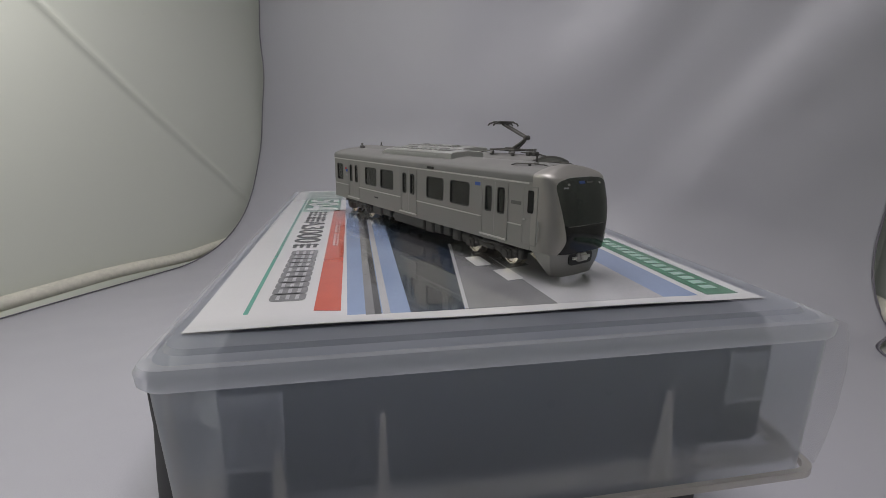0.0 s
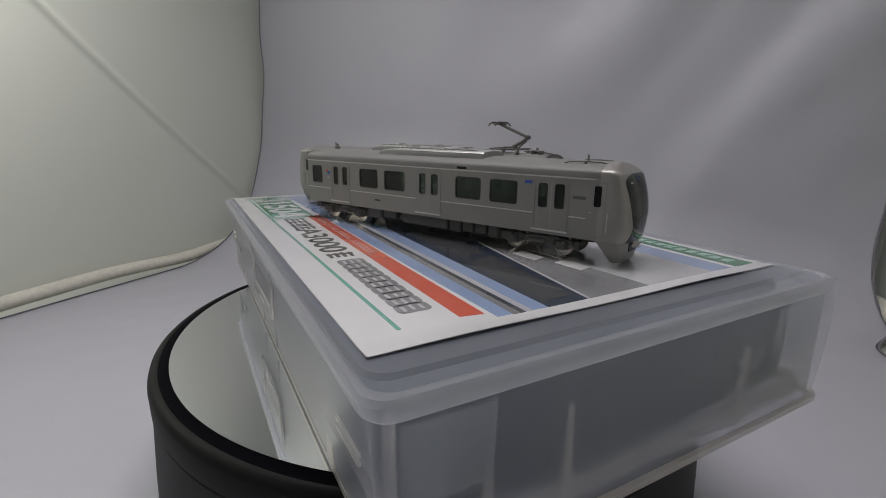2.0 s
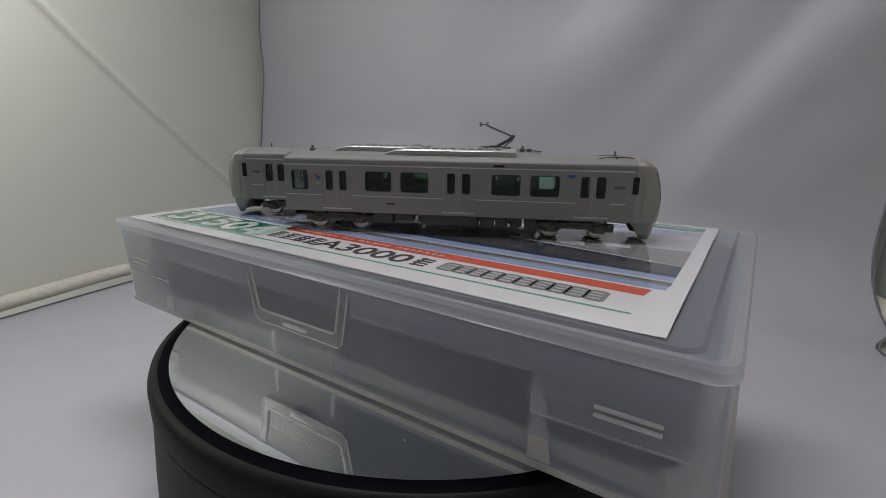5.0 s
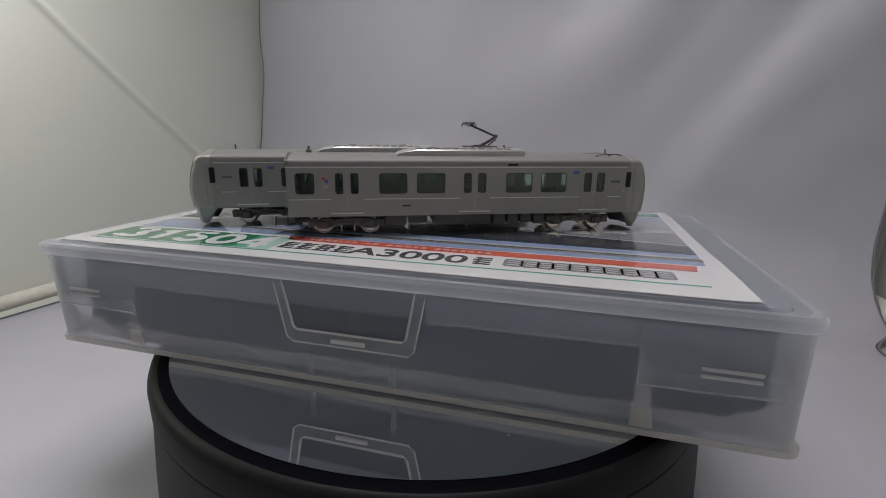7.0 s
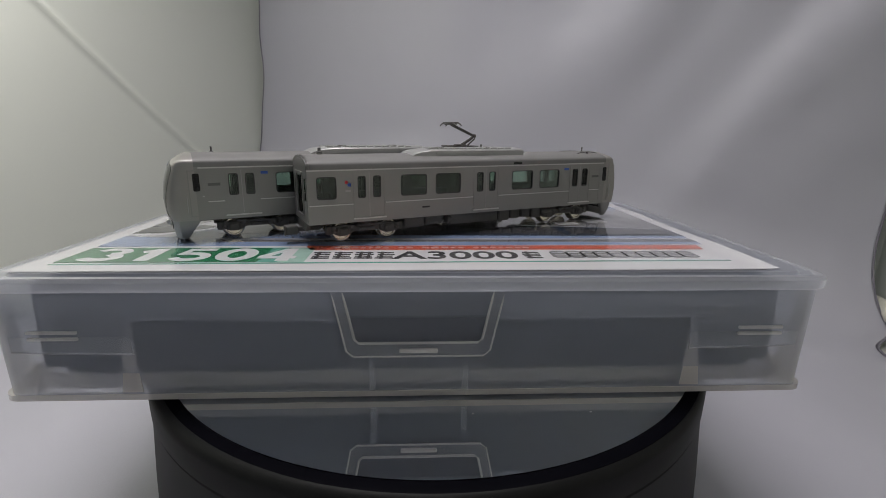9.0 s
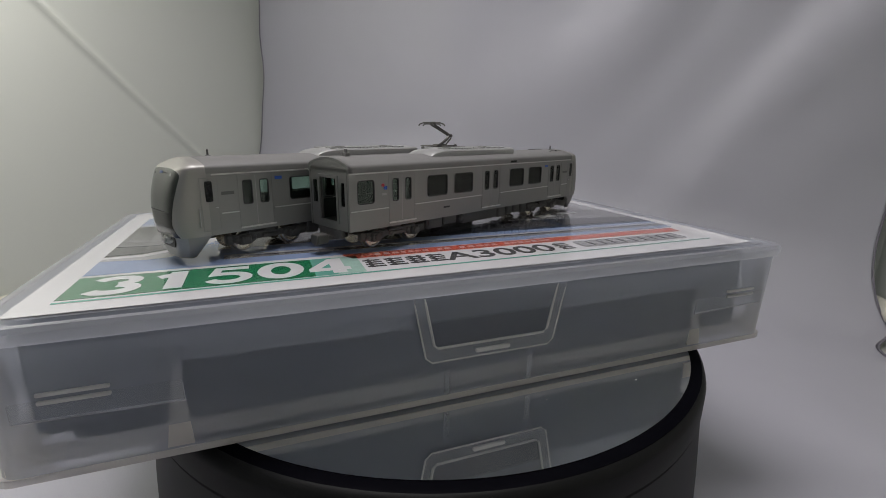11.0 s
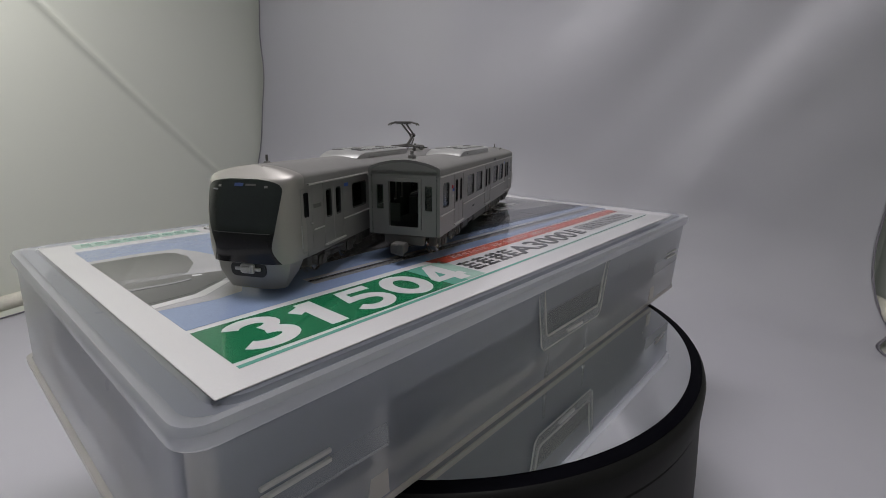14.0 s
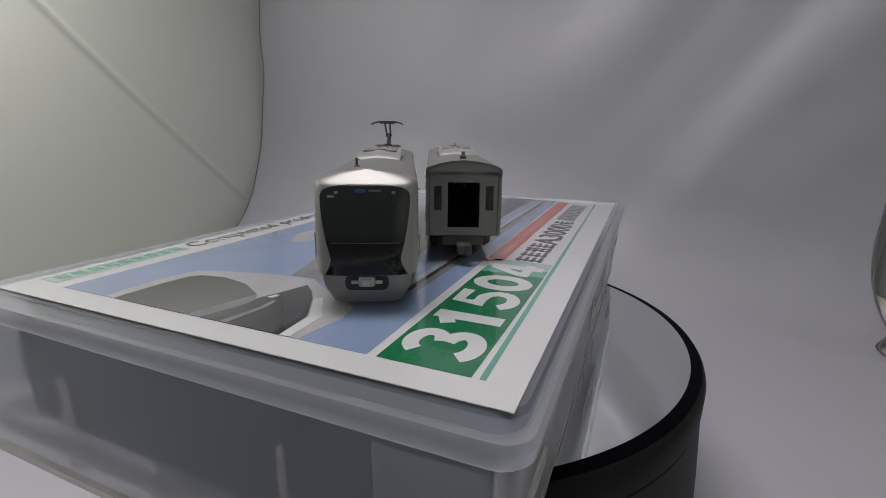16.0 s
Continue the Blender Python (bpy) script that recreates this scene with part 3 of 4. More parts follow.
def heavy_digit(ch, x, y, w, h, z):
    """A heavy printed numeral w wide and h high, its lower left corner at (x, y)."""
    def arc(cx, cy, rx, ry, a0, a1, n=14):
        return [(cx + rx * math.cos(radians(a0 + (a1 - a0) * i / n)), cy + ry * math.sin(radians(a0 + (a1 - a0) * i / n))) for i in range(n + 1)]
    strokes = {
        "3": [(arc(0.46, 0.73, 0.34, 0.19, 165, -80), 0.20), (arc(0.46, 0.285, 0.38, 0.205, 80, -160), 0.22)],
        "1": [([(0.52, 0.0), (0.52, 1.0)], 0.26), ([(0.50, 0.86), (0.16, 0.70)], 0.20)],
        "5": [([(0.88, 0.91), (0.24, 0.91), (0.18, 0.50), (0.36, 0.585)] + arc(0.47, 0.33, 0.37, 0.25, 100, -160), 0.19)],
        "0": [(arc(0.5, 0.5, 0.36, 0.40, 0, 360, 28), 0.22)],
        "4": [([(0.70, 0.0), (0.70, 1.0)], 0.24), ([(0.62, 0.93), (0.14, 0.32)], 0.17), ([(0.04, 0.27), (0.98, 0.27)], 0.17)],
    }[ch]
    s = Shape()
    for k, (pts, t) in enumerate(strokes):
        pts = [Vector((x + a * w, y + b * h)) for a, b in pts]
        half = t * w * 0.66
        closed = (pts[0] - pts[-1]).length < 1e-6
        left, right = [], []
        for i, p in enumerate(pts):
            a, b = pts[max(i - 1, 0)], pts[min(i + 1, len(pts) - 1)]
            if closed and i in (0, len(pts) - 1):
                a, b = pts[-2], pts[1]
            d = (b - a).normalized()
            n = Vector((-d.y, d.x)) * half
            left.append((p.x + n.x, p.y + n.y))
            right.append((p.x - n.x, p.y - n.y))
        z1 = z + 0.02 + 0.01 * k
        s.loft([[(l[0], l[1], z), (r[0], r[1], z), (r[0], r[1], z1), (l[0], l[1], z1)] for l, r in zip(left, right)])
    return s


def label_sheet(case):
    def leaf(u, q):
        x, y = -93.3 + u * 181.0, -57.1 + q * 107.4
        lift = 0.5 * max(0.0, (u - 0.965) / 0.035) ** 2 * (0.4 + 0.6 * math.sin(q * 6.0 + 0.4) ** 2)
        return Vector((x, y, LZ + lift)) * MM
    s = grid_surface(leaf, 90, 24)
    k = len(s.v)
    s.v += [(x, y, z - 0.15) for x, y, z in s.v]
    s.f += [tuple(reversed([i + k for i in q])) for q in s.f]
    lab = part("label_sheet", s, M_PAPER, case, "glossy white printed sheet", 60)
    lab.matrix_basis = pose(0, 0, 0, 0, 0, 0.2)
    Z = LZ + 0.03

    def patch(name, pts, mat, layer=1, text=""):
        return part(name, Shape().prism(pts, Z, Z + 0.03 * layer), mat, lab, text)

    def rect(name, x0, x1, y0, y1, mat, layer=1, text=""):
        return patch(name, [(x0, y0), (x1, y0), (x1, y1), (x0, y1)], mat, layer, text)
    X0, X1 = -87.7, 84.0
    patch("photo_print", [(X0, -33.6), (X1, -31.4), (X1, 38.2), (X0, 38.2)], M_SKY, 1, "printed photograph of pale blue sky and a silver train")
    # train and track in the photograph
    patch("train_print", [(X0, 25.2), (-76, 25.6), (-68.2, 23.8), (-65.6, 17), (-63.0, 6), (-62, -4), (-68, -13), (-72.5, -21.5), (-78, -22.6), (X0, -21.2)], M_LGREYP, 2)
    patch("windshield_print", [(X0, 22.6), (-78, 22.4), (-72, 21.4), (-70.2, 19.6), (-69.3, 14), (-70.8, 6.5), (-74.6, -0.2), (X0, 3.4)], M_FADEP, 3)
    patch("windshield_print", [(X0, 3.3), (-74.6, -0.3), (-76.5, -1.9), (-80, -2.2), (X0, 0.4)], M_GREYP, 3)
    patch("mask_print", [(X0, 0.2), (-80, -2.4), (-76, -2.1), (-72.4, -3.6), (-66, -5.6), (-68.8, -9.0), (-72.4, -12.0), (-79.7, -16.6), (X0, -17.4)], M_SHADEP, 3)
    patch("mask_print", [(X0, -10.2), (-80, -9.0), (-74.4, -7.8), (-73.0, -11.4), (-79.6, -15.6), (X0, -16.2)], M_INK, 4)
    patch("glint_print", [(X0, -4.6), (-80, -6.0), (-76, -5.6), (-76.4, -6.6), (-80, -7.2), (X0, -6.2)], M_GREYP, 5)
    patch("lamp_print", [(-75.2, -3.4), (-73.4, -3.9), (-73.4, -5.0), (-75.2, -4.7)], M_PAPER, 5)
    patch("edge_print", [(X0, -17.5), (-79.6, -16.9), (-72.2, -12.2), (-70.8, -13.2), (-78.8, -19.0), (X0, -19.4)], M_PAPER, 3)
    patch("train_print", [(-36, 24), (-28, 29), (X1, 30.5), (X1, 24), (-20, 20), (-34, 20)], M_LGREYP, 2)
    patch("train_print", [(-62, 2), (-20, 14), (X1, 24), (X1, -10), (20, -12), (-62, -17)], M_GREYP, 2)
    patch("train_print", [(22, 22), (X1, 24), (X1, 8), (22, 2)], M_LGREYP, 3)
    patch("seat_print", [(48, 2), (56, 3), (57, -1), (49, -2)], M_PAPER, 4)
    patch("seat_print", [(60, 6), (68, 7), (69, 3), (61, 2)], M_PAPER, 4)
    patch("window_print", [(-26, -19.2), (X1, -20.2), (X1, -10.3), (34, -3.5), (0, -7.0)], M_NAVYP, 3)
    patch("window_print", [(14, -16.5), (46, -17.5), (46, -8.2), (24, -6.0)], M_INK, 4)
    patch("window_print", [(49, -17.6), (81, -18.6), (81, -11.6), (49, -8.6)], M_INK, 4)
    patch("edge_print", [(34, -3.4), (X1, -10.2), (X1, -9.5), (34, -2.6)], M_LGREYP, 4)
    patch("window_print", [(38, 10), (58, 12), (60, 6), (40, 3.5)], M_GREYP, 4)
    rect("rail_print", -60, X1, -28.2, -26.6, M_GREYP, 2)
    rect("rail_print", -60, X1, -26.6, -25.4, M_INK, 2)
    rect("rail_print", -60, X1, -25.2, -23.8, M_LGREYP, 2)
    # title block
    rect("number_block", X0, -40.0, -49.8, -35.2, M_GREEN, 1, "green block behind the product number")
    rect("number_block", -40.0, -35.0, -49.8, -35.2, M_TEAL, 1)
    rect("number_block", -35.0, -28.5, -49.8, -35.2, M_PALE, 1)
    for k, ch in enumerate("31504"):
        part("number_print", heavy_digit(ch, -84.4 + k * 10.75, -48.6, 10.1, 12.3, Z + 0.04), M_PAPER, lab, "", None)
    patch("title_stripe", [(-29.6, -37.6), (80.4, -37.4), (81.2, -32.6), (-31.6, -33.0)], M_RED, 1, "orange-red stripe with small lettering")
    rng = random.Random(7)
    x = -23.5
    while x < 30:
        w = rng.uniform(1.4, 2.2)
        rect("small_print", x, x + w, -35.9, -35.3, M_LGREYP, 2)
        rect("small_print", x + 0.2, x + w - 0.1, -34.9, -34.4, M_LGREYP, 2)
        x += w + (0.6 if rng.random() < 0.8 else 2.6)
    # heading characters as dark bars, then the readable type number, then a grey run
    x = -28.0
    for i in range(5):
        if i == 4:
            x = 27.2
        n = rng.choice((3, 4))
        for k in range(4):
            w0 = rng.uniform(0, 0.7)
            rect("heading_print", x + w0, x + 5.2 - rng.uniform(0, 0.7), -46.6 + k * 1.8, -45.6 + k * 1.8, M_INK, 1)
        rect("heading_print", x + 1.2, x + 2.1, -46.8, -39.8, M_INK, 2)
        if n == 4:
            rect("heading_print", x + 3.4, x + 4.2, -46.8, -39.8, M_INK, 2)
        x += 5.5
    lettering("heading_print", "A3000", 10.2, lab, M_INK, -7.0, -46.8, Z + 0.03, 0.18, 33.0)
    x = 35.5
    while x < 73.5:
        w = rng.uniform(3.4, 4.4)
        patch("subtitle_print", [(a, b) for a, b in rounded(x - 0.35, x + w + 0.15, -46.2, -39.4, 1.2, 3)], M_GREYP, 1)
        for k in range(3):
            rect("subtitle_print", x + rng.uniform(0.4, 0.9), x + w - rng.uniform(0.5, 1.0), -45.0 + k * 1.8, -44.3 + k * 1.8, M_LGREYP, 2)
        x += w
    patch("rule_line", [(X0, -51.8), (80.6, -49.4), (80.6, -48.6), (X0, -50.9)], M_TEAL, 1)
    # back edge
    rect("series_bar", X0 + 1.2, -54.5, 42.6, 48.4, M_PALE, 1)
    for i in range(9):
        rect("small_print", -84.8 + i * 3.4, -82.6 + i * 3.4, 44.0, 47.2, M_TEAL, 2)
    lettering("series_print", "Completed products", 8.2, lab, M_INK, -52.0, 43.4, Z + 0.03, 0.02, 62.0)
    rect("series_bar", 33.0, X1, 40.2, 47.6, M_GREEN, 1)
    for i in range(14):
        rect("small_print", 35.5 + i * 3.3, 37.6 + i * 3.3, 42.4, 45.6, M_PALE, 2)
    return lab


label_sheet(CASE)

# ---- railcars: x from the gangway end to the nose, y across, z up from the rails ----
LC, HW = 115.2, 9.3
Z0, ZS = 6.3, 21.2
ROOF = [(9.3, 21.2), (9.3, 22.3), (9.15, 22.75), (8.6, 23.15), (6.3, 23.95), (3.2, 24.55), (0.0, 24.8)]
WIN_Z = (12.9, 19.3)
SIDE_WINDOWS = [(2.3, 8.0), (13.7, 16.3), (18.2, 20.8), (26.6, 35.3), (37.9, 46.9), (52.4, 55.1), (56.9, 59.7), (65.8, 74.6), (77.2, 85.9), (91.6, 94.4), (96.0, 98.9)]
DOORS = [(12.6, 21.9), (51.4, 60.7), (90.6, 99.9)]
NOSE = 8.0


def half_width(z):
    if z <= ZS:
        return HW - 0.25 * max(0.0, (9.0 - z) / 3.0) ** 2
    for (w0, z0), (w1, z1) in zip(ROOF, ROOF[1:]):
        if z <= z1:
            return w0 + (w1 - w0) * (z - z0) / (z1 - z0)
    return 0.0


def nose_x(y, z):
    """How far forward the front reaches at (y, z)."""
    w = max(half_width(z), 0.01)
    back = 0.055 * (z - 12.0) ** 2 * 0.42 if z > 12 else 0.02 * (12.0 - z) ** 2
    if z > 22.2:
        back += 0.9 * (z - 22.2)
    e = 4.2
    t = min(1.0, abs(y) / w)
    return LC - NOSE + (NOSE - back) * (1 - t ** e) ** (1 / e)


def car_body(car):
    s, lining = Shape(), Shape()
    # side walls, window openings cut out
    xs = sorted({0.0, LC - NOSE, *[x for w in SIDE_WINDOWS for x in w]})
    zs = [Z0, WIN_Z[0], WIN_Z[1], ZS]
    for sy in (-1, 1):
        yo, yi = sy * HW, sy * (HW - 0.7)
        for i in range(len(xs) - 1):
            for k in range(3):
                a, b, c, d = xs[i], xs[i + 1], zs[k], zs[k + 1]
                if k == 1 and any(abs(a - w0) < 1e-6 for w0, w1 in SIDE_WINDOWS):
                    for z in (c, d):
                        s.add([(a, yo, z), (b, yo, z), (b, yi, z), (a, yi, z)], [(0, 1, 2, 3)])
                    for x in (a, b):
                        s.add([(x, yo, c), (x, yo, d), (x, yi, d), (x, yi, c)], [(0, 1, 2, 3)])
                    continue
                s.add([(a, yo, c), (b, yo, c), (b, yo, d), (a, yo, d)], [(0, 1, 2, 3)])
                lining.block(a, b, *sorted((yi, yi - sy * 0.3)), c, d)
        s.add([(0, yo, Z0), (LC - NOSE, yo, Z0), (LC - NOSE, yi, Z0), (0, yi, Z0)], [(0, 1, 2, 3)])
    body = part("body", s, M_SILVER, car, "silver-grey painted body shell")
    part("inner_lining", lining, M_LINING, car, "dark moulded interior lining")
    # end wall with the gangway opening and two end windows
    e = Shape()
    cols = [-HW, -7.3, -5.4, -3.9, 3.9, 5.4, 7.3, HW]
    rows = [Z0, 8.3, 12.6, 18.6, 19.6, ZS + 0.9]
    for x in (0.0, 0.8):
        for i in range(len(cols) - 1):
            for k in range(len(rows) - 1):
                if (i == 3 and 1 <= k <= 3) or (i in (1, 5) and k == 2):
                    continue
                y0, y1, z0, z1 = cols[i], cols[i + 1], rows[k], rows[k + 1]
                e.add([(x, y0, z0), (x, y1, z0), (x, y1, z1), (x, y0, z1)], [(0, 1, 2, 3)])
    top = [(w * sy, z) for sy, seq in ((1, ROOF[1:]), (-1, list(reversed(ROOF[1:-1])))) for w, z in seq]
    e.prism([(a, b) for a, b in top] + [(-HW, ZS), (HW, ZS)], 0.0, 0.8, "x")
    part("end_wall", e, M_SILVER, car)
    fr = prism_frame([(-4.6, 7.9), (4.6, 7.9), (4.6, 20.3), (-4.6, 20.3)], [(-3.9, 8.4), (3.9, 8.4), (3.9, 19.5), (-3.9, 19.5)], -0.35, 0.1, "x")
    part("gangway_frame", fr, M_SILVER, car, "grey frame round the open gangway")
    for y in (-6.35, 6.35):
        part("end_window", Shape().block(0.3, 0.5, y - 0.95, y + 0.95, 12.6, 18.6), M_GLASS, car)
    # roof
    r = Shape()
    prof = [(w, z) for w, z in ROOF] + [(-w, z) for w, z in reversed(ROOF[:-1])]
    r.loft([[(x, y, z) for y, z in prof] for x in (-0.12, 0.0, LC - NOSE)], caps=False, closed=False)
    r.loft([[(x, y * 0.93, z - 0.6) for y, z in prof] for x in (-0.12, LC - NOSE)], caps=False, closed=False)
    k = len(prof)
    r.add([(-0.12, y, z) for y, z in prof] + [(-0.12, y * 0.93, z - 0.6) for y, z in prof], [(i, i + 1, i + 1 + k, i + k) for i in range(k - 1)])
    part("roof", r, M_ROOF, car, "curved matt grey roof", 50)
    # rain gutter beads and waist beads, their top-lit highlight put into the colour
    for sy in (-1, 1):
        g = Shape().block(0, LC - NOSE - 1, min(sy * HW, sy * (HW + 0.22)), max(sy * HW, sy * (HW + 0.42)), 20.75, 21.05)
        part("gutter", g, M_BEAD_LIT, car)
        prev = 0.4
        for d0, d1 in DOORS + [(104.6, 109)]:
            y0, y1 = sorted((sy * HW, sy * (HW + 0.28)))
            part("waist_bead", Shape().block(prev, d0 - 0.2, y0, y1, 11.35, 11.6), M_BEAD_LIT, car)
            prev = d1 + 0.2
        for w0, w1 in SIDE_WINDOWS:
            big = w1 - w0 > 4
            rr = 0.9 if big else 0.65
            outer = rounded(w0 - 0.12, w1 + 0.12, WIN_Z[0] - 0.12, WIN_Z[1] + 0.12, 0.15, 4)
            inner = rounded(w0 + 0.12, w1 - 0.12, WIN_Z[0] + 0.12, WIN_Z[1] - 0.12, rr, 4)
            y0, y1 = sorted((sy * (HW - 0.15), sy * (HW + 0.05)))
            win = part("window", prism_frame(outer, inner, y0, y1, "y"), M_SILVER, car)
            i2 = rounded(w0 + 0.34, w1 - 0.34, WIN_Z[0] + 0.34, WIN_Z[1] - 0.34, rr * 0.8, 4)
            y0, y1 = sorted((sy * (HW - 0.30), sy * (HW + 0.02)))
            part("gasket", prism_frame(inner, i2, y0, y1, "y"), M_GASKET, win, "black window gasket")
            y0, y1 = sorted((sy * (HW - 0.34), sy * (HW - 0.22)))
            p = part("glass_pane", Shape().block(w0 + 0.1, w1 - 0.1, y0, y1, WIN_Z[0] + 0.1, WIN_Z[1] - 0.1), M_GLASS, win, "green-tinted pane")
            p.visible_shadow = False
        for d0, d1 in DOORS:
            y0, y1 = sorted((sy * (HW + 0.0), sy * (HW + 0.10)))
            door = part("sliding_door", prism_frame([(d0, 7.4), (d1, 7.4), (d1, 20.5), (d0, 20.5)], [(d0 + 0.28, 7.75), (d1 - 0.28, 7.75), (d1 - 0.28, 20.25), (d0 + 0.28, 20.25)], y0, y1, "y"), M_SILVER, car)
            m = (d0 + d1) / 2
            part("door_seam", Shape().block(m - 0.09, m + 0.09, *sorted((sy * HW, sy * (HW + 0.03))), 7.7, 20.2), M_LINE, door)
            part("door_sill", Shape().block(d0 - 0.2, d1 + 0.2, *sorted((sy * HW, sy * (HW + 0.5))), 7.15, 7.5), M_BEAD_LIT, door)
        y0, y1 = sorted((sy * HW, sy * (HW + 0.06)))
        part("number_plate", Shape().block(100.9, 104.1, y0, y1, 15.9, 16.7), M_PLATE, car)
        part("blue_sticker", Shape().block(87.9, 89.9, y0, y1, 18.8, 19.6), M_BLUE, car, "small blue sticker")
        part("vent_slot", Shape().block(66.4, 69.6, y0, y1, 21.3, 21.95), M_BLACK, car, "black side lamp slot")
        part("round_mark", Shape().block(10.2, 11.0, y0, y1, 17.2, 18.0, 0.2), M_REDM, car)
        part("round_mark", Shape().block(10.9, 11.9, y0, y1, 16.4, 17.3, 0.2), M_BLUE, car)
        part("round_mark", Shape().block(10.3, 11.8, y0, y1, 14.9, 15.5), M_LINE, car)
        part("lettering_bar", Shape().block(33.6, 36.2, y0, y1, 9.1, 9.6), M_GASKET, car)
        cd = part("cab_door", prism_frame([(104.6, 7.4), (109.0, 7.4), (109.0, 20.3), (104.6, 20.3)], [(104.85, 7.6), (108.75, 7.6), (108.75, 20.05), (104.85, 20.05)], y0, y1, "y"), M_SILVER, car)
        part("cab_window", Shape().prism(rounded(106.1, 107.8, 14.5, 19.4, 0.35, 3), y0, y1 + 0.03, "y"), M_BLACK, cd, "dark cab door window")
        part("door_handle", Shape().block(105.1, 105.7, *sorted((sy * HW, sy * (HW + 0.4))), 12.9, 13.1), M_AC, cd)
        part("handrail", Shape().tube([(109.6, sy * (HW + 0.35), 8.6), (109.6, sy * (HW + 0.35), 13.2)], 0.12, 6), M_AC, cd)


def car_nose(car):
    s = Shape()
    zs = [Z0, 7.2, 8.5, 10, 12, 14, 16, 18, 19.5, 21.2, 22.1, 22.5, 22.8, 23.1, 23.4, 23.8, 24.15, 24.4, 24.65, 24.79]
    rows = []
    n = 40
    for z in zs:
        w = half_width(z)
        row = []
        for i in range(n + 1):
            t = -math.pi / 2 + math.pi * i / n
            y = w * math.copysign(abs(math.sin(t)) ** (2 / 4.2), t)
            row.append((nose_x(y, z) if 0 < i < n else LC - NOSE, y, z))
        rows.append(row)
    s.loft(rows, caps=False, closed=False)
    nose = part("nose", s, M_NOSE, car, "smooth silver cab front, coloured lighter for highlights on its curve", 60)

    def front_patch(name, outline, off, mat, parent, text="", smooth=60):
        """A panel that follows the front; outline rows of (z, half width or (y0, y1))."""
        p = Shape()
        m = 18
        rws = []
        for z, h in outline:
            y0, y1 = (-h, h) if not isinstance(h, tuple) else h
            y0, y1, z = y0 * 1.08, y1 * 1.08, z + 0.04 * max(0.0, z - 12)
            row = []
            for i in range(m + 1):
                y = y0 + (y1 - y0) * i / m
                row.append((nose_x(y, z) + off, y, z))
            rws.append(row)
        back = [[(x - 0.35, y, z) for x, y, z in row] for row in rws]
        k = m + 1
        p.loft(rws, caps=False, closed=False)
        p.loft(back, caps=False, closed=False)
        top, bot, tb, bb = rws[-1], rws[0], back[-1], back[0]
        p.loft([top, tb], caps=False, closed=False)
        p.loft([bot, bb], caps=False, closed=False)
        p.loft([[r[0] for r in rws], [r[0] for r in back]], caps=False, closed=False)
        p.loft([[r[-1] for r in rws], [r[-1] for r in back]], caps=False, closed=False)
        return part(name, p, mat, parent, text, smooth)
    ws = front_patch("windshield", [(12.45, 5.9), (12.7, 6.3), (13.4, 6.5), (15.2, 6.8), (17, 7.05), (19, 7.25), (20.0, 7.3), (20.6, 7.15), (21.1, 6.75), (21.5, 5.9), (21.8, 4.4), (21.95, 2.6)], 0.10, M_SCREEN, car, "one-piece dark glossy windscreen")
    front_patch("mask", [(6.35, 6.9), (7.0, 6.5), (8.2, 5.95), (9.4, 5.65), (10.6, 5.85), (11.6, 6.1), (12.6, 6.35), (13.3, 6.45)], 0.06, M_BLACK, car, "black lower front mask")
    front_patch("wiper_line", [(12.35, 5.6), (12.5, 5.6)], 0.14, M_UNDER, ws)
    front_patch("display", [(20.7, (-1.6, 0.1)), (21.25, (-1.6, 0.1))], 0.16, M_LED, ws, "blue destination display")
    front_patch("display", [(20.8, (0.6, 2.6)), (21.15, (0.6, 2.6))], 0.16, M_UNDER, ws, "dim train number display")
    for y in (-4.6, 4.6):
        front_patch("headlight", [(20.5, (y - 0.3, y + 0.3)), (20.9, (y - 0.3, y + 0.3))], 0.16, M_CLEAR, ws, "clear headlight lens")
    front_patch("number_plate", [(19.9, (-6.0, -4.9)), (20.2, (-6.0, -4.9))], 0.16, M_GREYP, ws)
    # skirt with the coupler pocket, its dark hollow drawn as a black plate
    k = Shape()
    prof = [(6.25, 8.2, LC - 1.4), (3.8, 7.8, LC - 1.5), (0.9, 6.3, LC - 2.0)]
    rws = []
    for z, w, x in prof:
        back = 1.9 + 0.8 * z
        rws.append([(x - back, -w, z), (x - 1.6, -w, z), (x - 0.3, -w + 1.6, z), (x, -2.8, z), (x, 2.8, z), (x - 0.3, w - 1.6, z), (x - 1.6, w, z), (x - back, w, z)])
    k.loft(rws, caps=False, closed=False)
    k.loft([[(x - 0.5, y * 0.93, z) for x, y, z in r] for r in rws], caps=False, closed=False)
    k.loft([rws[-1], [(x - 0.5, y * 0.93, z) for x, y, z in rws[-1]]], caps=False, closed=False)
    part("skirt", k, M_SILVER, car, "silver front skirt", 40)
    part("coupler_pocket_shade", Shape().prism(rounded(-3.9, 3.9, 3.4, 6.3, 1.1, 3), LC - 2.2, LC - 1.34, "x"), M_GASKET, car, "black plate painted as the shade inside the coupler opening")
    c = Shape().block(LC - 3.2, LC - 0.6, -1.5, 1.5, 4.2, 6.0, 0.3)
    c.block(LC - 1.2, LC + 0.1, -0.9, 0.9, 4.5, 5.7, 0.25)
    c.block(LC - 1.6, LC - 0.9, -2.8, -1.5, 4.7, 5.3, 0.1)
    c.block(LC - 1.6, LC - 0.9, 1.5, 2.8, 4.7, 5.3, 0.1)
    part("front_coupler", c, M_COUPLER, car, "small grey dummy coupler")


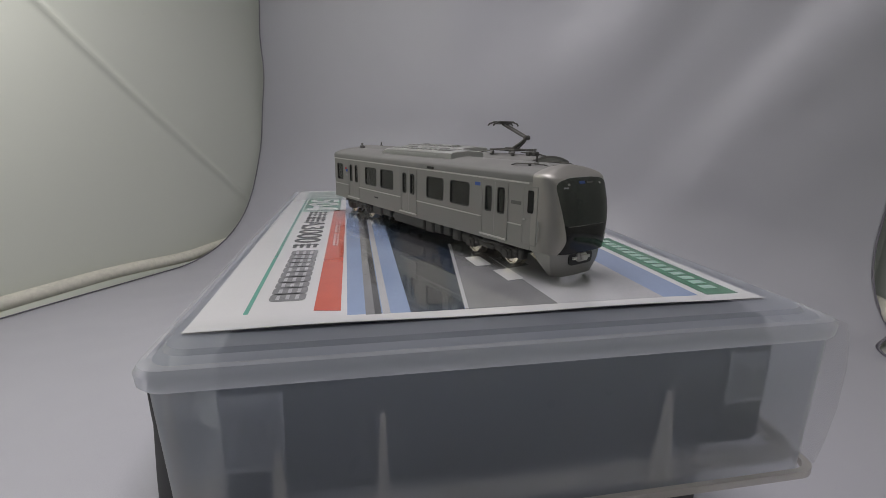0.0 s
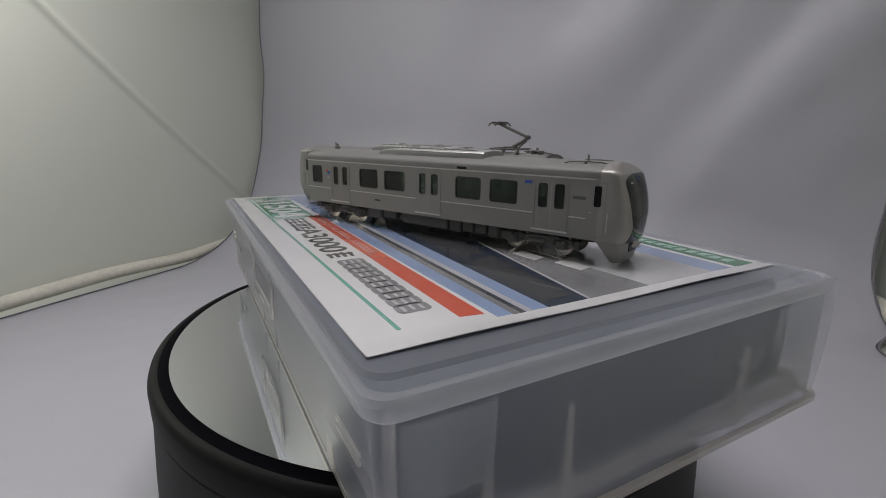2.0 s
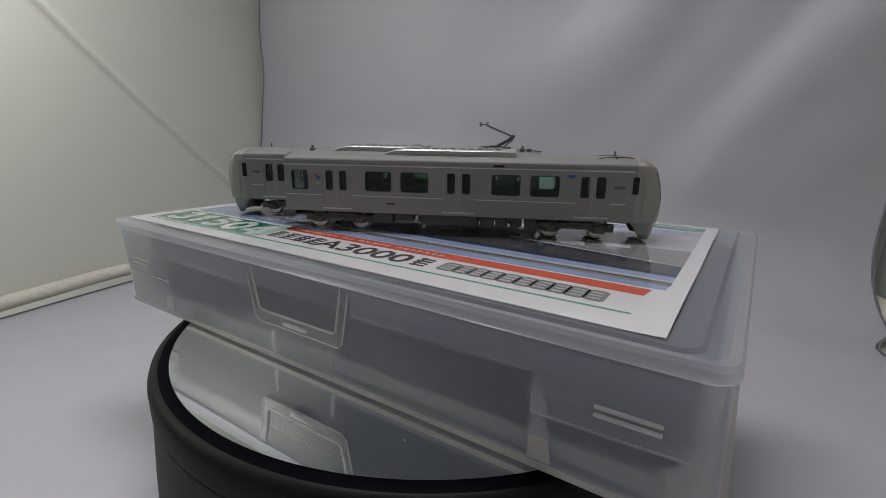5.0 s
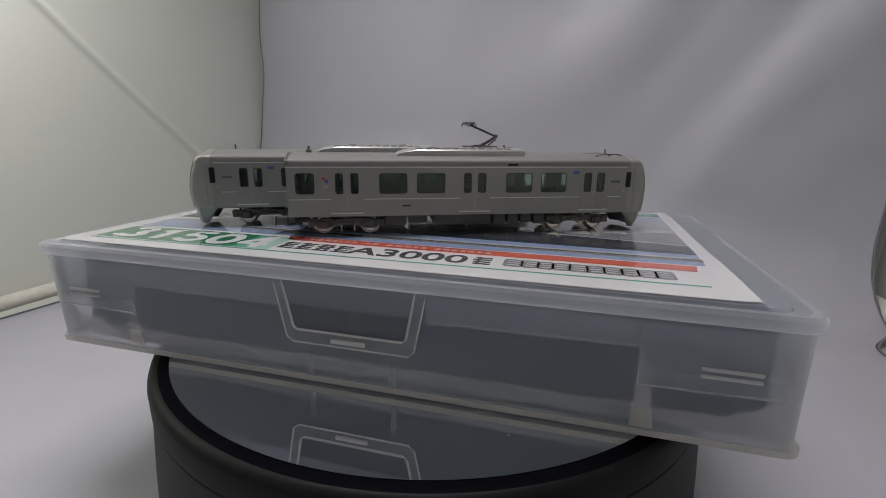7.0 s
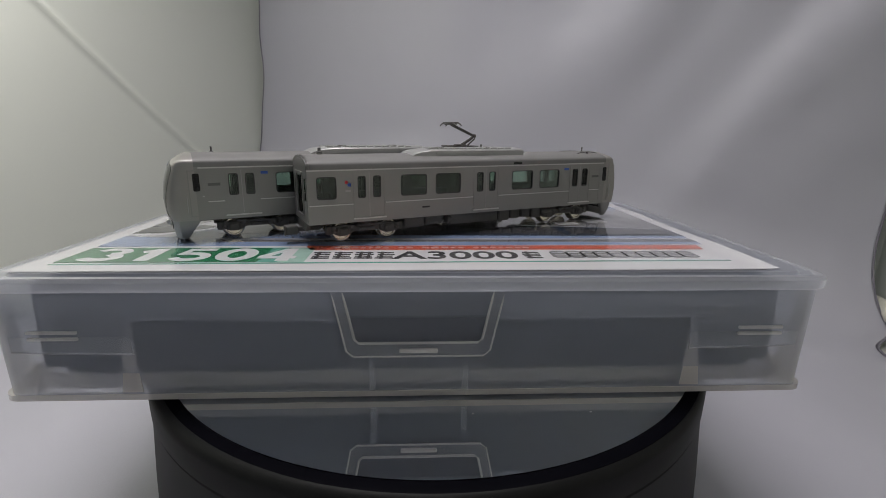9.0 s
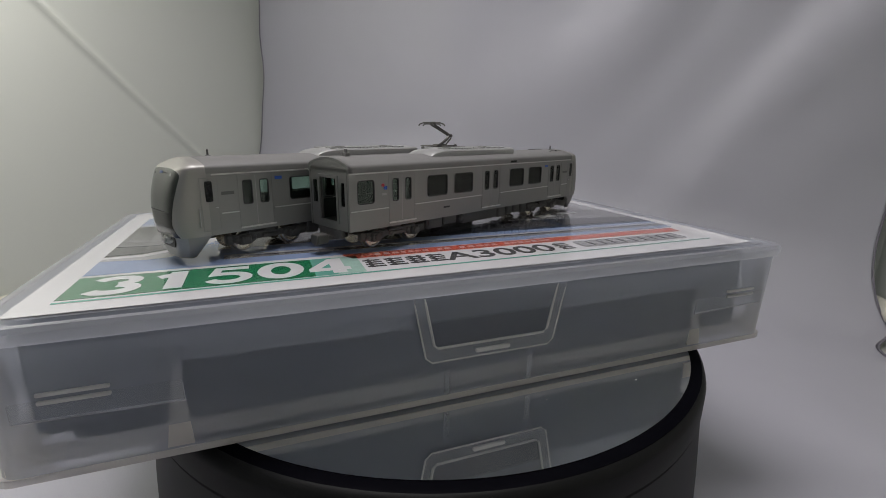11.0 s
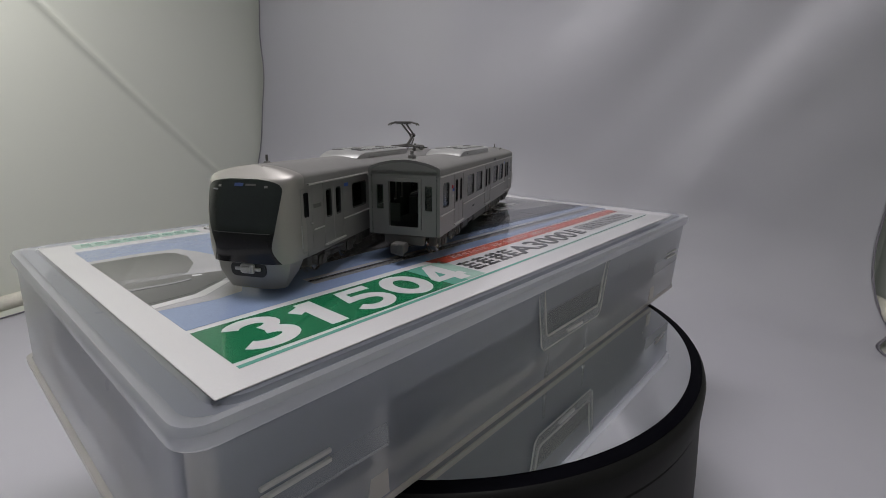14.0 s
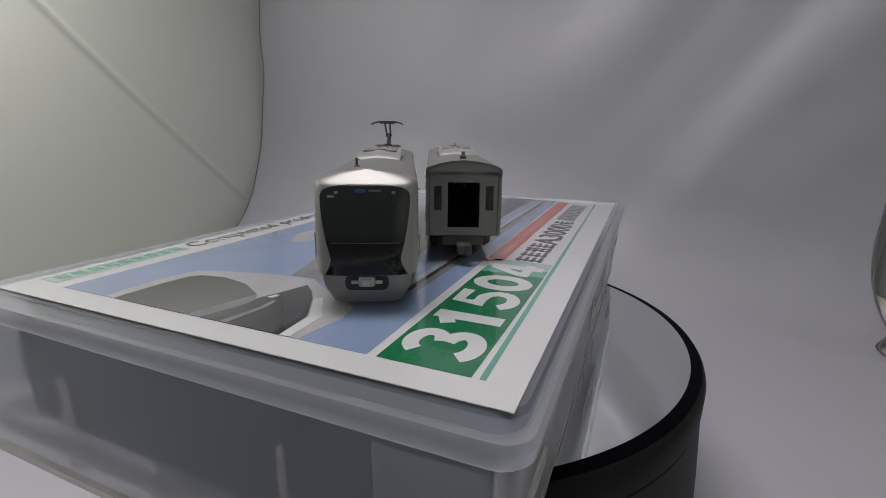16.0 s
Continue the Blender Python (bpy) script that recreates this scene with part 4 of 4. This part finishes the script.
def bogie(car, cx):
    b = part("bogie", Shape().block(cx - 4, cx + 4, -3, 3, 3.4, 6.0, 0.4), M_UNDER, car, "dark grey bogie")
    for sy in (-1, 1):
        y0, y1 = sorted((sy * 5.6, sy * 6.9))
        f = Shape().prism([(cx - 10.2, 3.2), (cx - 8.5, 2.3), (cx - 5.4, 2.3), (cx - 3.6, 3.3), (cx + 3.6, 3.3), (cx + 5.4, 2.3), (cx + 8.5, 2.3), (cx + 10.2, 3.2),
                           (cx + 9.8, 4.8), (cx + 5.0, 5.2), (cx + 3.0, 4.8), (cx - 3.0, 4.8), (cx - 5.0, 5.2), (cx - 9.8, 4.8)], y0, y1, "y")
        part("side_frame", f, M_UNDER, b)
        for dx in (-7, 7):
            part("axle_box", Shape().block(cx + dx - 1.5, cx + dx + 1.5, *sorted((sy * 6.9, sy * 7.7)), 2.3, 4.6, 0.35), M_UNDER, b)
            for e in (-2.4, 2.4):
                part("coil_spring", Shape().turned([(0.75, 0), (0.85, 0.4), (0.7, 0.8), (0.85, 1.2), (0.75, 1.7)], (cx + dx + e, sy * 6.6, 3.2), n=10), M_UNDER, b)
        part("air_spring", Shape().turned([(1.9, 0), (2.2, 0.5), (1.9, 1.1), (2.2, 1.6), (1.8, 2.0)], (cx, sy * 6.2, 4.7), n=16), M_UNDER, b)
        for e in (-10.6, 10.6):
            part("brake_unit", Shape().block(cx + e - 1.0, cx + e + 1.0, *sorted((sy * 4.6, sy * 6.6)), 2.6, 5.0, 0.3), M_UNDER, b)
        part("yaw_link", Shape().tube([(cx - 3.2, sy * 7.6, 4.9), (cx + 6.4, sy * 7.6, 5.3)], 0.32, 6), M_UNDER, b)
        for dx in (-7, 7):
            part("axle_cap", Shape().turned([(0.2, 0.0), (0.9, 0.0), (0.9, 0.25), (0.2, 0.3)] if sy > 0 else [(0.2, 0.0), (0.9, 0.0), (0.9, -0.25), (0.2, -0.3)], (cx + dx, sy * 7.7, 3.4), "y", 14), M_UNDER, b)
        part("side_bar", Shape().block(cx - 2.4, cx + 2.4, *sorted((sy * 6.9, sy * 7.5)), 3.3, 4.4, 0.25), M_UNDER, b)
    for dx in (-7, 7):
        w = part("wheelset", Shape().turned([(0.5, -6.0), (0.5, 6.0)], (cx + dx, 0, 2.9), "y", 10), M_METAL, b)
        for sy in (-1, 1):
            t = Shape().turned([(1.0, 0.0), (2.2, 0.1), (2.3, 0.4), (2.65, 0.4), (2.9, 0.15), (2.9, -1.3), (3.3, -1.5), (3.3, -1.9), (1.0, -1.9)], (cx + dx, 0, 2.9 + 0.4), "y", 28)
            t.v = [(x, 5.4 * sy + y * sy, z) for x, y, z in t.v]
            part("wheel", t, M_WHEEL, w, "nickel-plated wheel", 40)
    return b


def underfloor(car):
    part("underframe", Shape().block(1.0, LC - 8, -7.6, 7.6, 5.9, 6.6), M_UNDER, car)
    rng = random.Random(3)
    for x0, x1, zb in ((28.5, 35.0, 2.9), (35.6, 41.5, 3.4), (44, 62, 2.6), (62.6, 66.8, 2.6), (67.4, 71.0, 2.9), (71.8, 75.4, 2.9), (76.2, 79.8, 2.4)):
        for sy in (-1, 1):
            y0, y1 = sorted((sy * 3.2, sy * 7.5))
            s = Shape().block(x0, x1, y0, y1, zb + rng.uniform(0, 0.3), 6.2, 0.3)
            eq = part("equipment_box", s, M_UNDER, car, "dark grey underfloor equipment box")
            part("box_cover", Shape().block(x0 + 0.5, x1 - 0.5, *sorted((sy * 7.5, sy * 7.62)), zb + 0.9, 5.6), M_UNDER, eq)
    for x in (36.5, 43.0, 80.5):
        part("air_tank", Shape().turned([(0.7, 0), (1.1, 0.3), (1.1, 3.2), (0.7, 3.5)], (x, -6.6, 4.4), "x", 14), M_UNDER, car)
        part("air_tank", Shape().turned([(0.7, 0), (1.1, 0.3), (1.1, 3.2), (0.7, 3.5)], (x, 6.6, 4.4), "x", 14), M_UNDER, car)
    # gangway-end coupler
    c = Shape().block(-5.0, -1.5, -1.7, 1.7, 2.6, 5.0, 0.3)
    c.block(-1.6, 5.0, -1.0, 1.0, 3.2, 4.4, 0.2)
    c.block(-5.4, -4.9, -1.9, -0.2, 2.4, 5.2, 0.2)
    part("rear_coupler", c, M_UNDER, car, "dark grey box coupler")
    part("coupler_beam", Shape().block(-0.2, 1.2, -5.2, 5.2, 3.9, 6.2, 0.25), M_UNDER, car)


def interior(car):
    part("cabin_floor", Shape().block(1.0, LC - 9, -7.8, 7.8, 7.0, 7.6), M_LINING, car)
    for x0, x1 in ((24, 49), (63, 88)):
        for sy in (-1, 1):
            y0, y1 = sorted((sy * 4.9, sy * 7.4))
            part("bench_seat", Shape().block(x0, x1, y0, y1, 7.6, 10.6, 0.4), M_SEAT, car)
            y0, y1 = sorted((sy * 6.8, sy * 7.6))
            part("bench_back", Shape().block(x0, x1, y0, y1, 10.6, 12.9, 0.2), M_SEAT, car)
    for x in (10.0, 23.4, 49.6, 62.4, 88.6):
        for sy in (-1, 1):
            y0, y1 = sorted((sy * 5.0, sy * 7.6))
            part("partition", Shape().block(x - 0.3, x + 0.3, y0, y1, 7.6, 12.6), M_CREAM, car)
    s = Shape().block(103.5, 104.1, -7.7, -2.0, 7.6, 21.5)
    s.block(103.5, 104.1, 2.0, 7.7, 7.6, 21.5)
    s.block(103.5, 104.1, -2.0, 2.0, 18.5, 21.5)
    part("cab_bulkhead", s, M_UNDER, car)
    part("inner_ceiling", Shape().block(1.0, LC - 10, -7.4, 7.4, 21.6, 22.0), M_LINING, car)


def roof_gear(car, pantograph):
    # air conditioner with sloped ends and slatted cover
    prof = [(-5.7, 22.7), (-5.7, 24.75), (-5.2, 25.2), (0, 25.6), (5.2, 25.2), (5.7, 24.75), (5.7, 22.7)]

    def shrunk(k):
        return [(y * (0.94 + 0.06 * k), 22.7 + (z - 22.7) * k) for y, z in prof]
    steps = [(32.2, 0.35), (33.2, 0.62), (35.0, 0.84), (37.2, 0.96), (39.0, 1.0), (72.3, 1.0), (72.7, 0.92)]
    if pantograph:
        steps = [(33.0, 0.92), (33.4, 1.0), (67.0, 1.0), (68.8, 0.96), (71.0, 0.84), (72.8, 0.62), (73.8, 0.35)]
    s = Shape().loft([[(x, y, z) for y, z in shrunk(k)] for x, k in steps])
    ac = part("air_conditioner", s, M_AC, car, "pale grey roof air conditioner", 35)
    for sy in (-1, 1):
        part("side_rail", Shape().block(40, 66.5, *sorted((sy * 5.6, sy * 5.95)), 23.9, 24.2), M_AC, ac)
    for k in range(11):
        x = 38.5 + k * 2.8
        for sy in (-1, 1):
            part("slat", Shape().block(x, x + 1.9, *sorted((sy * 1.4, sy * 4.4)), 25.1, 25.62), M_AC, ac)
    for x in (44, 62):
        part("fan_cover", Shape().turned([(1.5, 0), (1.5, 0.25), (1.1, 0.4)], (x, 0, 25.45), n=20), M_ROOF, ac)
    part("antenna", Shape().tube([(101.5, -2.5, 23.4), (101.5, -2.5, 25.5)], 0.26, 8), M_METAL, car, "short roof aerial")
    part("antenna_foot", Shape().block(100.9, 102.1, -3.1, -1.9, 23.2, 24.1, 0.2), M_ROOF, car)
    part("antenna", Shape().block(LC - 7.2, LC - 5.6, 1.2, 2.2, 22.9, 23.75, 0.2), M_METAL, car)
    part("roof_box", Shape().block(5.0, 6.6, -0.8, 0.8, 23.5, 24.9, 0.2), M_ROOF, car)
    part("roof_aerial", Shape().tube([(5.8, 0, 24.7), (5.8, 0, 25.8)], 0.45, 8), M_ROOF, car)
    if not pantograph:
        for sy in (-1, 1):
            part("roof_conduit", Shape().tube([(96.5, sy * 5.6, 23.3), (98.0, sy * 5.5, 23.75), (102.0, sy * 5.0, 23.9), (105.5, sy * 4.4, 23.8), (108.0, sy * 3.8, 23.2), (109.4, sy * 3.4, 22.6)], 0.15, 6), M_METAL, car)
            part("conduit_clip", Shape().block(101.5, 102.1, *sorted((sy * 4.7, sy * 5.3)), 23.0, 24.0, 0.12), M_METAL, car)
        return
    cx = 15.6
    f = Shape()
    for sy in (-1, 1):
        f.tube([(cx - 5.6, sy * 4.2, 25.2), (cx + 5.6, sy * 4.2, 25.2)], 0.3, 6)
    for dx in (-5.4, 0, 5.4):
        f.tube([(cx + dx, -4.2, 25.2), (cx + dx, 4.2, 25.2)], 0.3, 6)
    f.block(cx - 2.2, cx + 2.0, -1.4, 1.4, 24.7, 25.9, 0.2)
    p = part("pantograph", f, M_METAL, car, "raised single-arm pantograph")
    for dx in (-4.6, 4.6):
        for sy in (-1, 1):
            part("insulator", Shape().turned([(0.5, 0), (0.8, 0.3), (0.5, 0.6), (0.8, 0.9), (0.5, 1.3)], (cx + dx, sy * 4.2, 23.6), n=10), M_ROOF, p)
    knee = (cx - 6.2, 0, 29.0)
    part("lower_arm", Shape().tube([(cx - 0.8, 0, 25.7), (cx - 4.4, 0, 27.6), knee], 0.55, 8), M_METAL, p)
    part("control_rod", Shape().tube([(cx - 3.2, 0.6, 25.5), (cx - 6.3, 0.6, 28.0)], 0.28, 6), M_METAL, p)
    for sy in (-1, 1):
        part("upper_arm", Shape().tube([(knee[0], sy * 0.7, knee[2]), (cx + 3.6, sy * 0.9, 33.0)], 0.34, 6), M_METAL, p)
    part("knee_joint", Shape().turned([(0.5, -1.1), (0.75, -0.8), (0.75, 0.8), (0.5, 1.1)], knee, "y", 10), M_METAL, p)
    hx = cx + 4.2
    for dx in (-1.2, 1.2):
        h = Shape().tube([(hx + dx, -5.6, 32.6), (hx + dx, -5.0, 33.2), (hx + dx, -3.4, 33.6), (hx + dx, 3.4, 33.6), (hx + dx, 5.0, 33.2), (hx + dx, 5.6, 32.6)], 0.26, 6)
        part("collector_head", h, M_METAL, p)
        part("contact_strip", Shape().block(hx + dx - 0.35, hx + dx + 0.35, -3.2, 3.2, 33.6, 34.0, 0.1), M_METAL, p)
    part("head_frame", Shape().block(hx - 1.2, hx + 1.2, -2.6, 2.6, 33.0, 33.3), M_METAL, p)
    c = Shape().tube([(cx + 6.5, 2.5, 24.6), (cx + 9, 2.8, 24.6), (cx + 11, 3.5, 24.2), (cx + 15, 3.5, 24.0)], 0.22, 6)
    part("roof_cable", c, M_METAL, car)
    for dx in (-9.5, -12.0):
        part("arrester", Shape().block(cx + dx - 0.8, cx + dx + 0.8, 1.2, 3.0, 23.7, 25.0, 0.25), M_UNDER, car)
    part("roof_cable", Shape().tube([(cx - 6, 2, 24.6), (cx - 13, 2, 24.4), (cx - 16.5, 3, 24.0)], 0.22, 6), M_METAL, car)


def railcar(label, pantograph):
    car = thing("model_railcar", label, "model train", "two-car model train")
    car_body(car)
    car_nose(car)
    for cx in (16.8, 91.0):
        bogie(car, cx)
    underfloor(car)
    interior(car)
    shell = set(car.children)
    roof_gear(car, pantograph)
    for ob in car.children:
        if ob not in shell:
            ob.location.z = 0.8 * MM
    return car


CAR_A = railcar("silver-grey model commuter railcar with dark green-tinted windows, standing on the case", False)
CAR_B = railcar("silver-grey model commuter railcar with raised pantograph, standing on the case", True)

# ---- movement: the mirror plate carries case and railcars round ----
RAIL = LZ + 0.15


def motions():
    on_plate = Matrix.Translation((-0.0049, 0.00285, 0)) @ pose(0, 0, 0, 0, 0, -1.2)
    carried = [(MIRROR, Matrix()),
               (CASE, Matrix.Translation((-0.0049, 0.00285, 0)) @ pose(0, 0, 0, 0, 0, -1.7)),
               (CAR_A, on_plate @ pose(-33.7 * MM, -27.8 * MM, RAIL * MM, 0, 0, 24.1)),
               (CAR_B, on_plate @ pose(29.56 * MM, 27.67 * MM, RAIL * MM, 0, 0, 206.8))]
    for ob, m in carried:
        rows = []
        for i in range(33):
            t = i * 0.5
            rows.append((t, pose(0, 0, 0, 0, 0, 281.23 + 9.1205 * t + 0.0012 * t * t) @ m))
        walk(ob, rows)


motions()
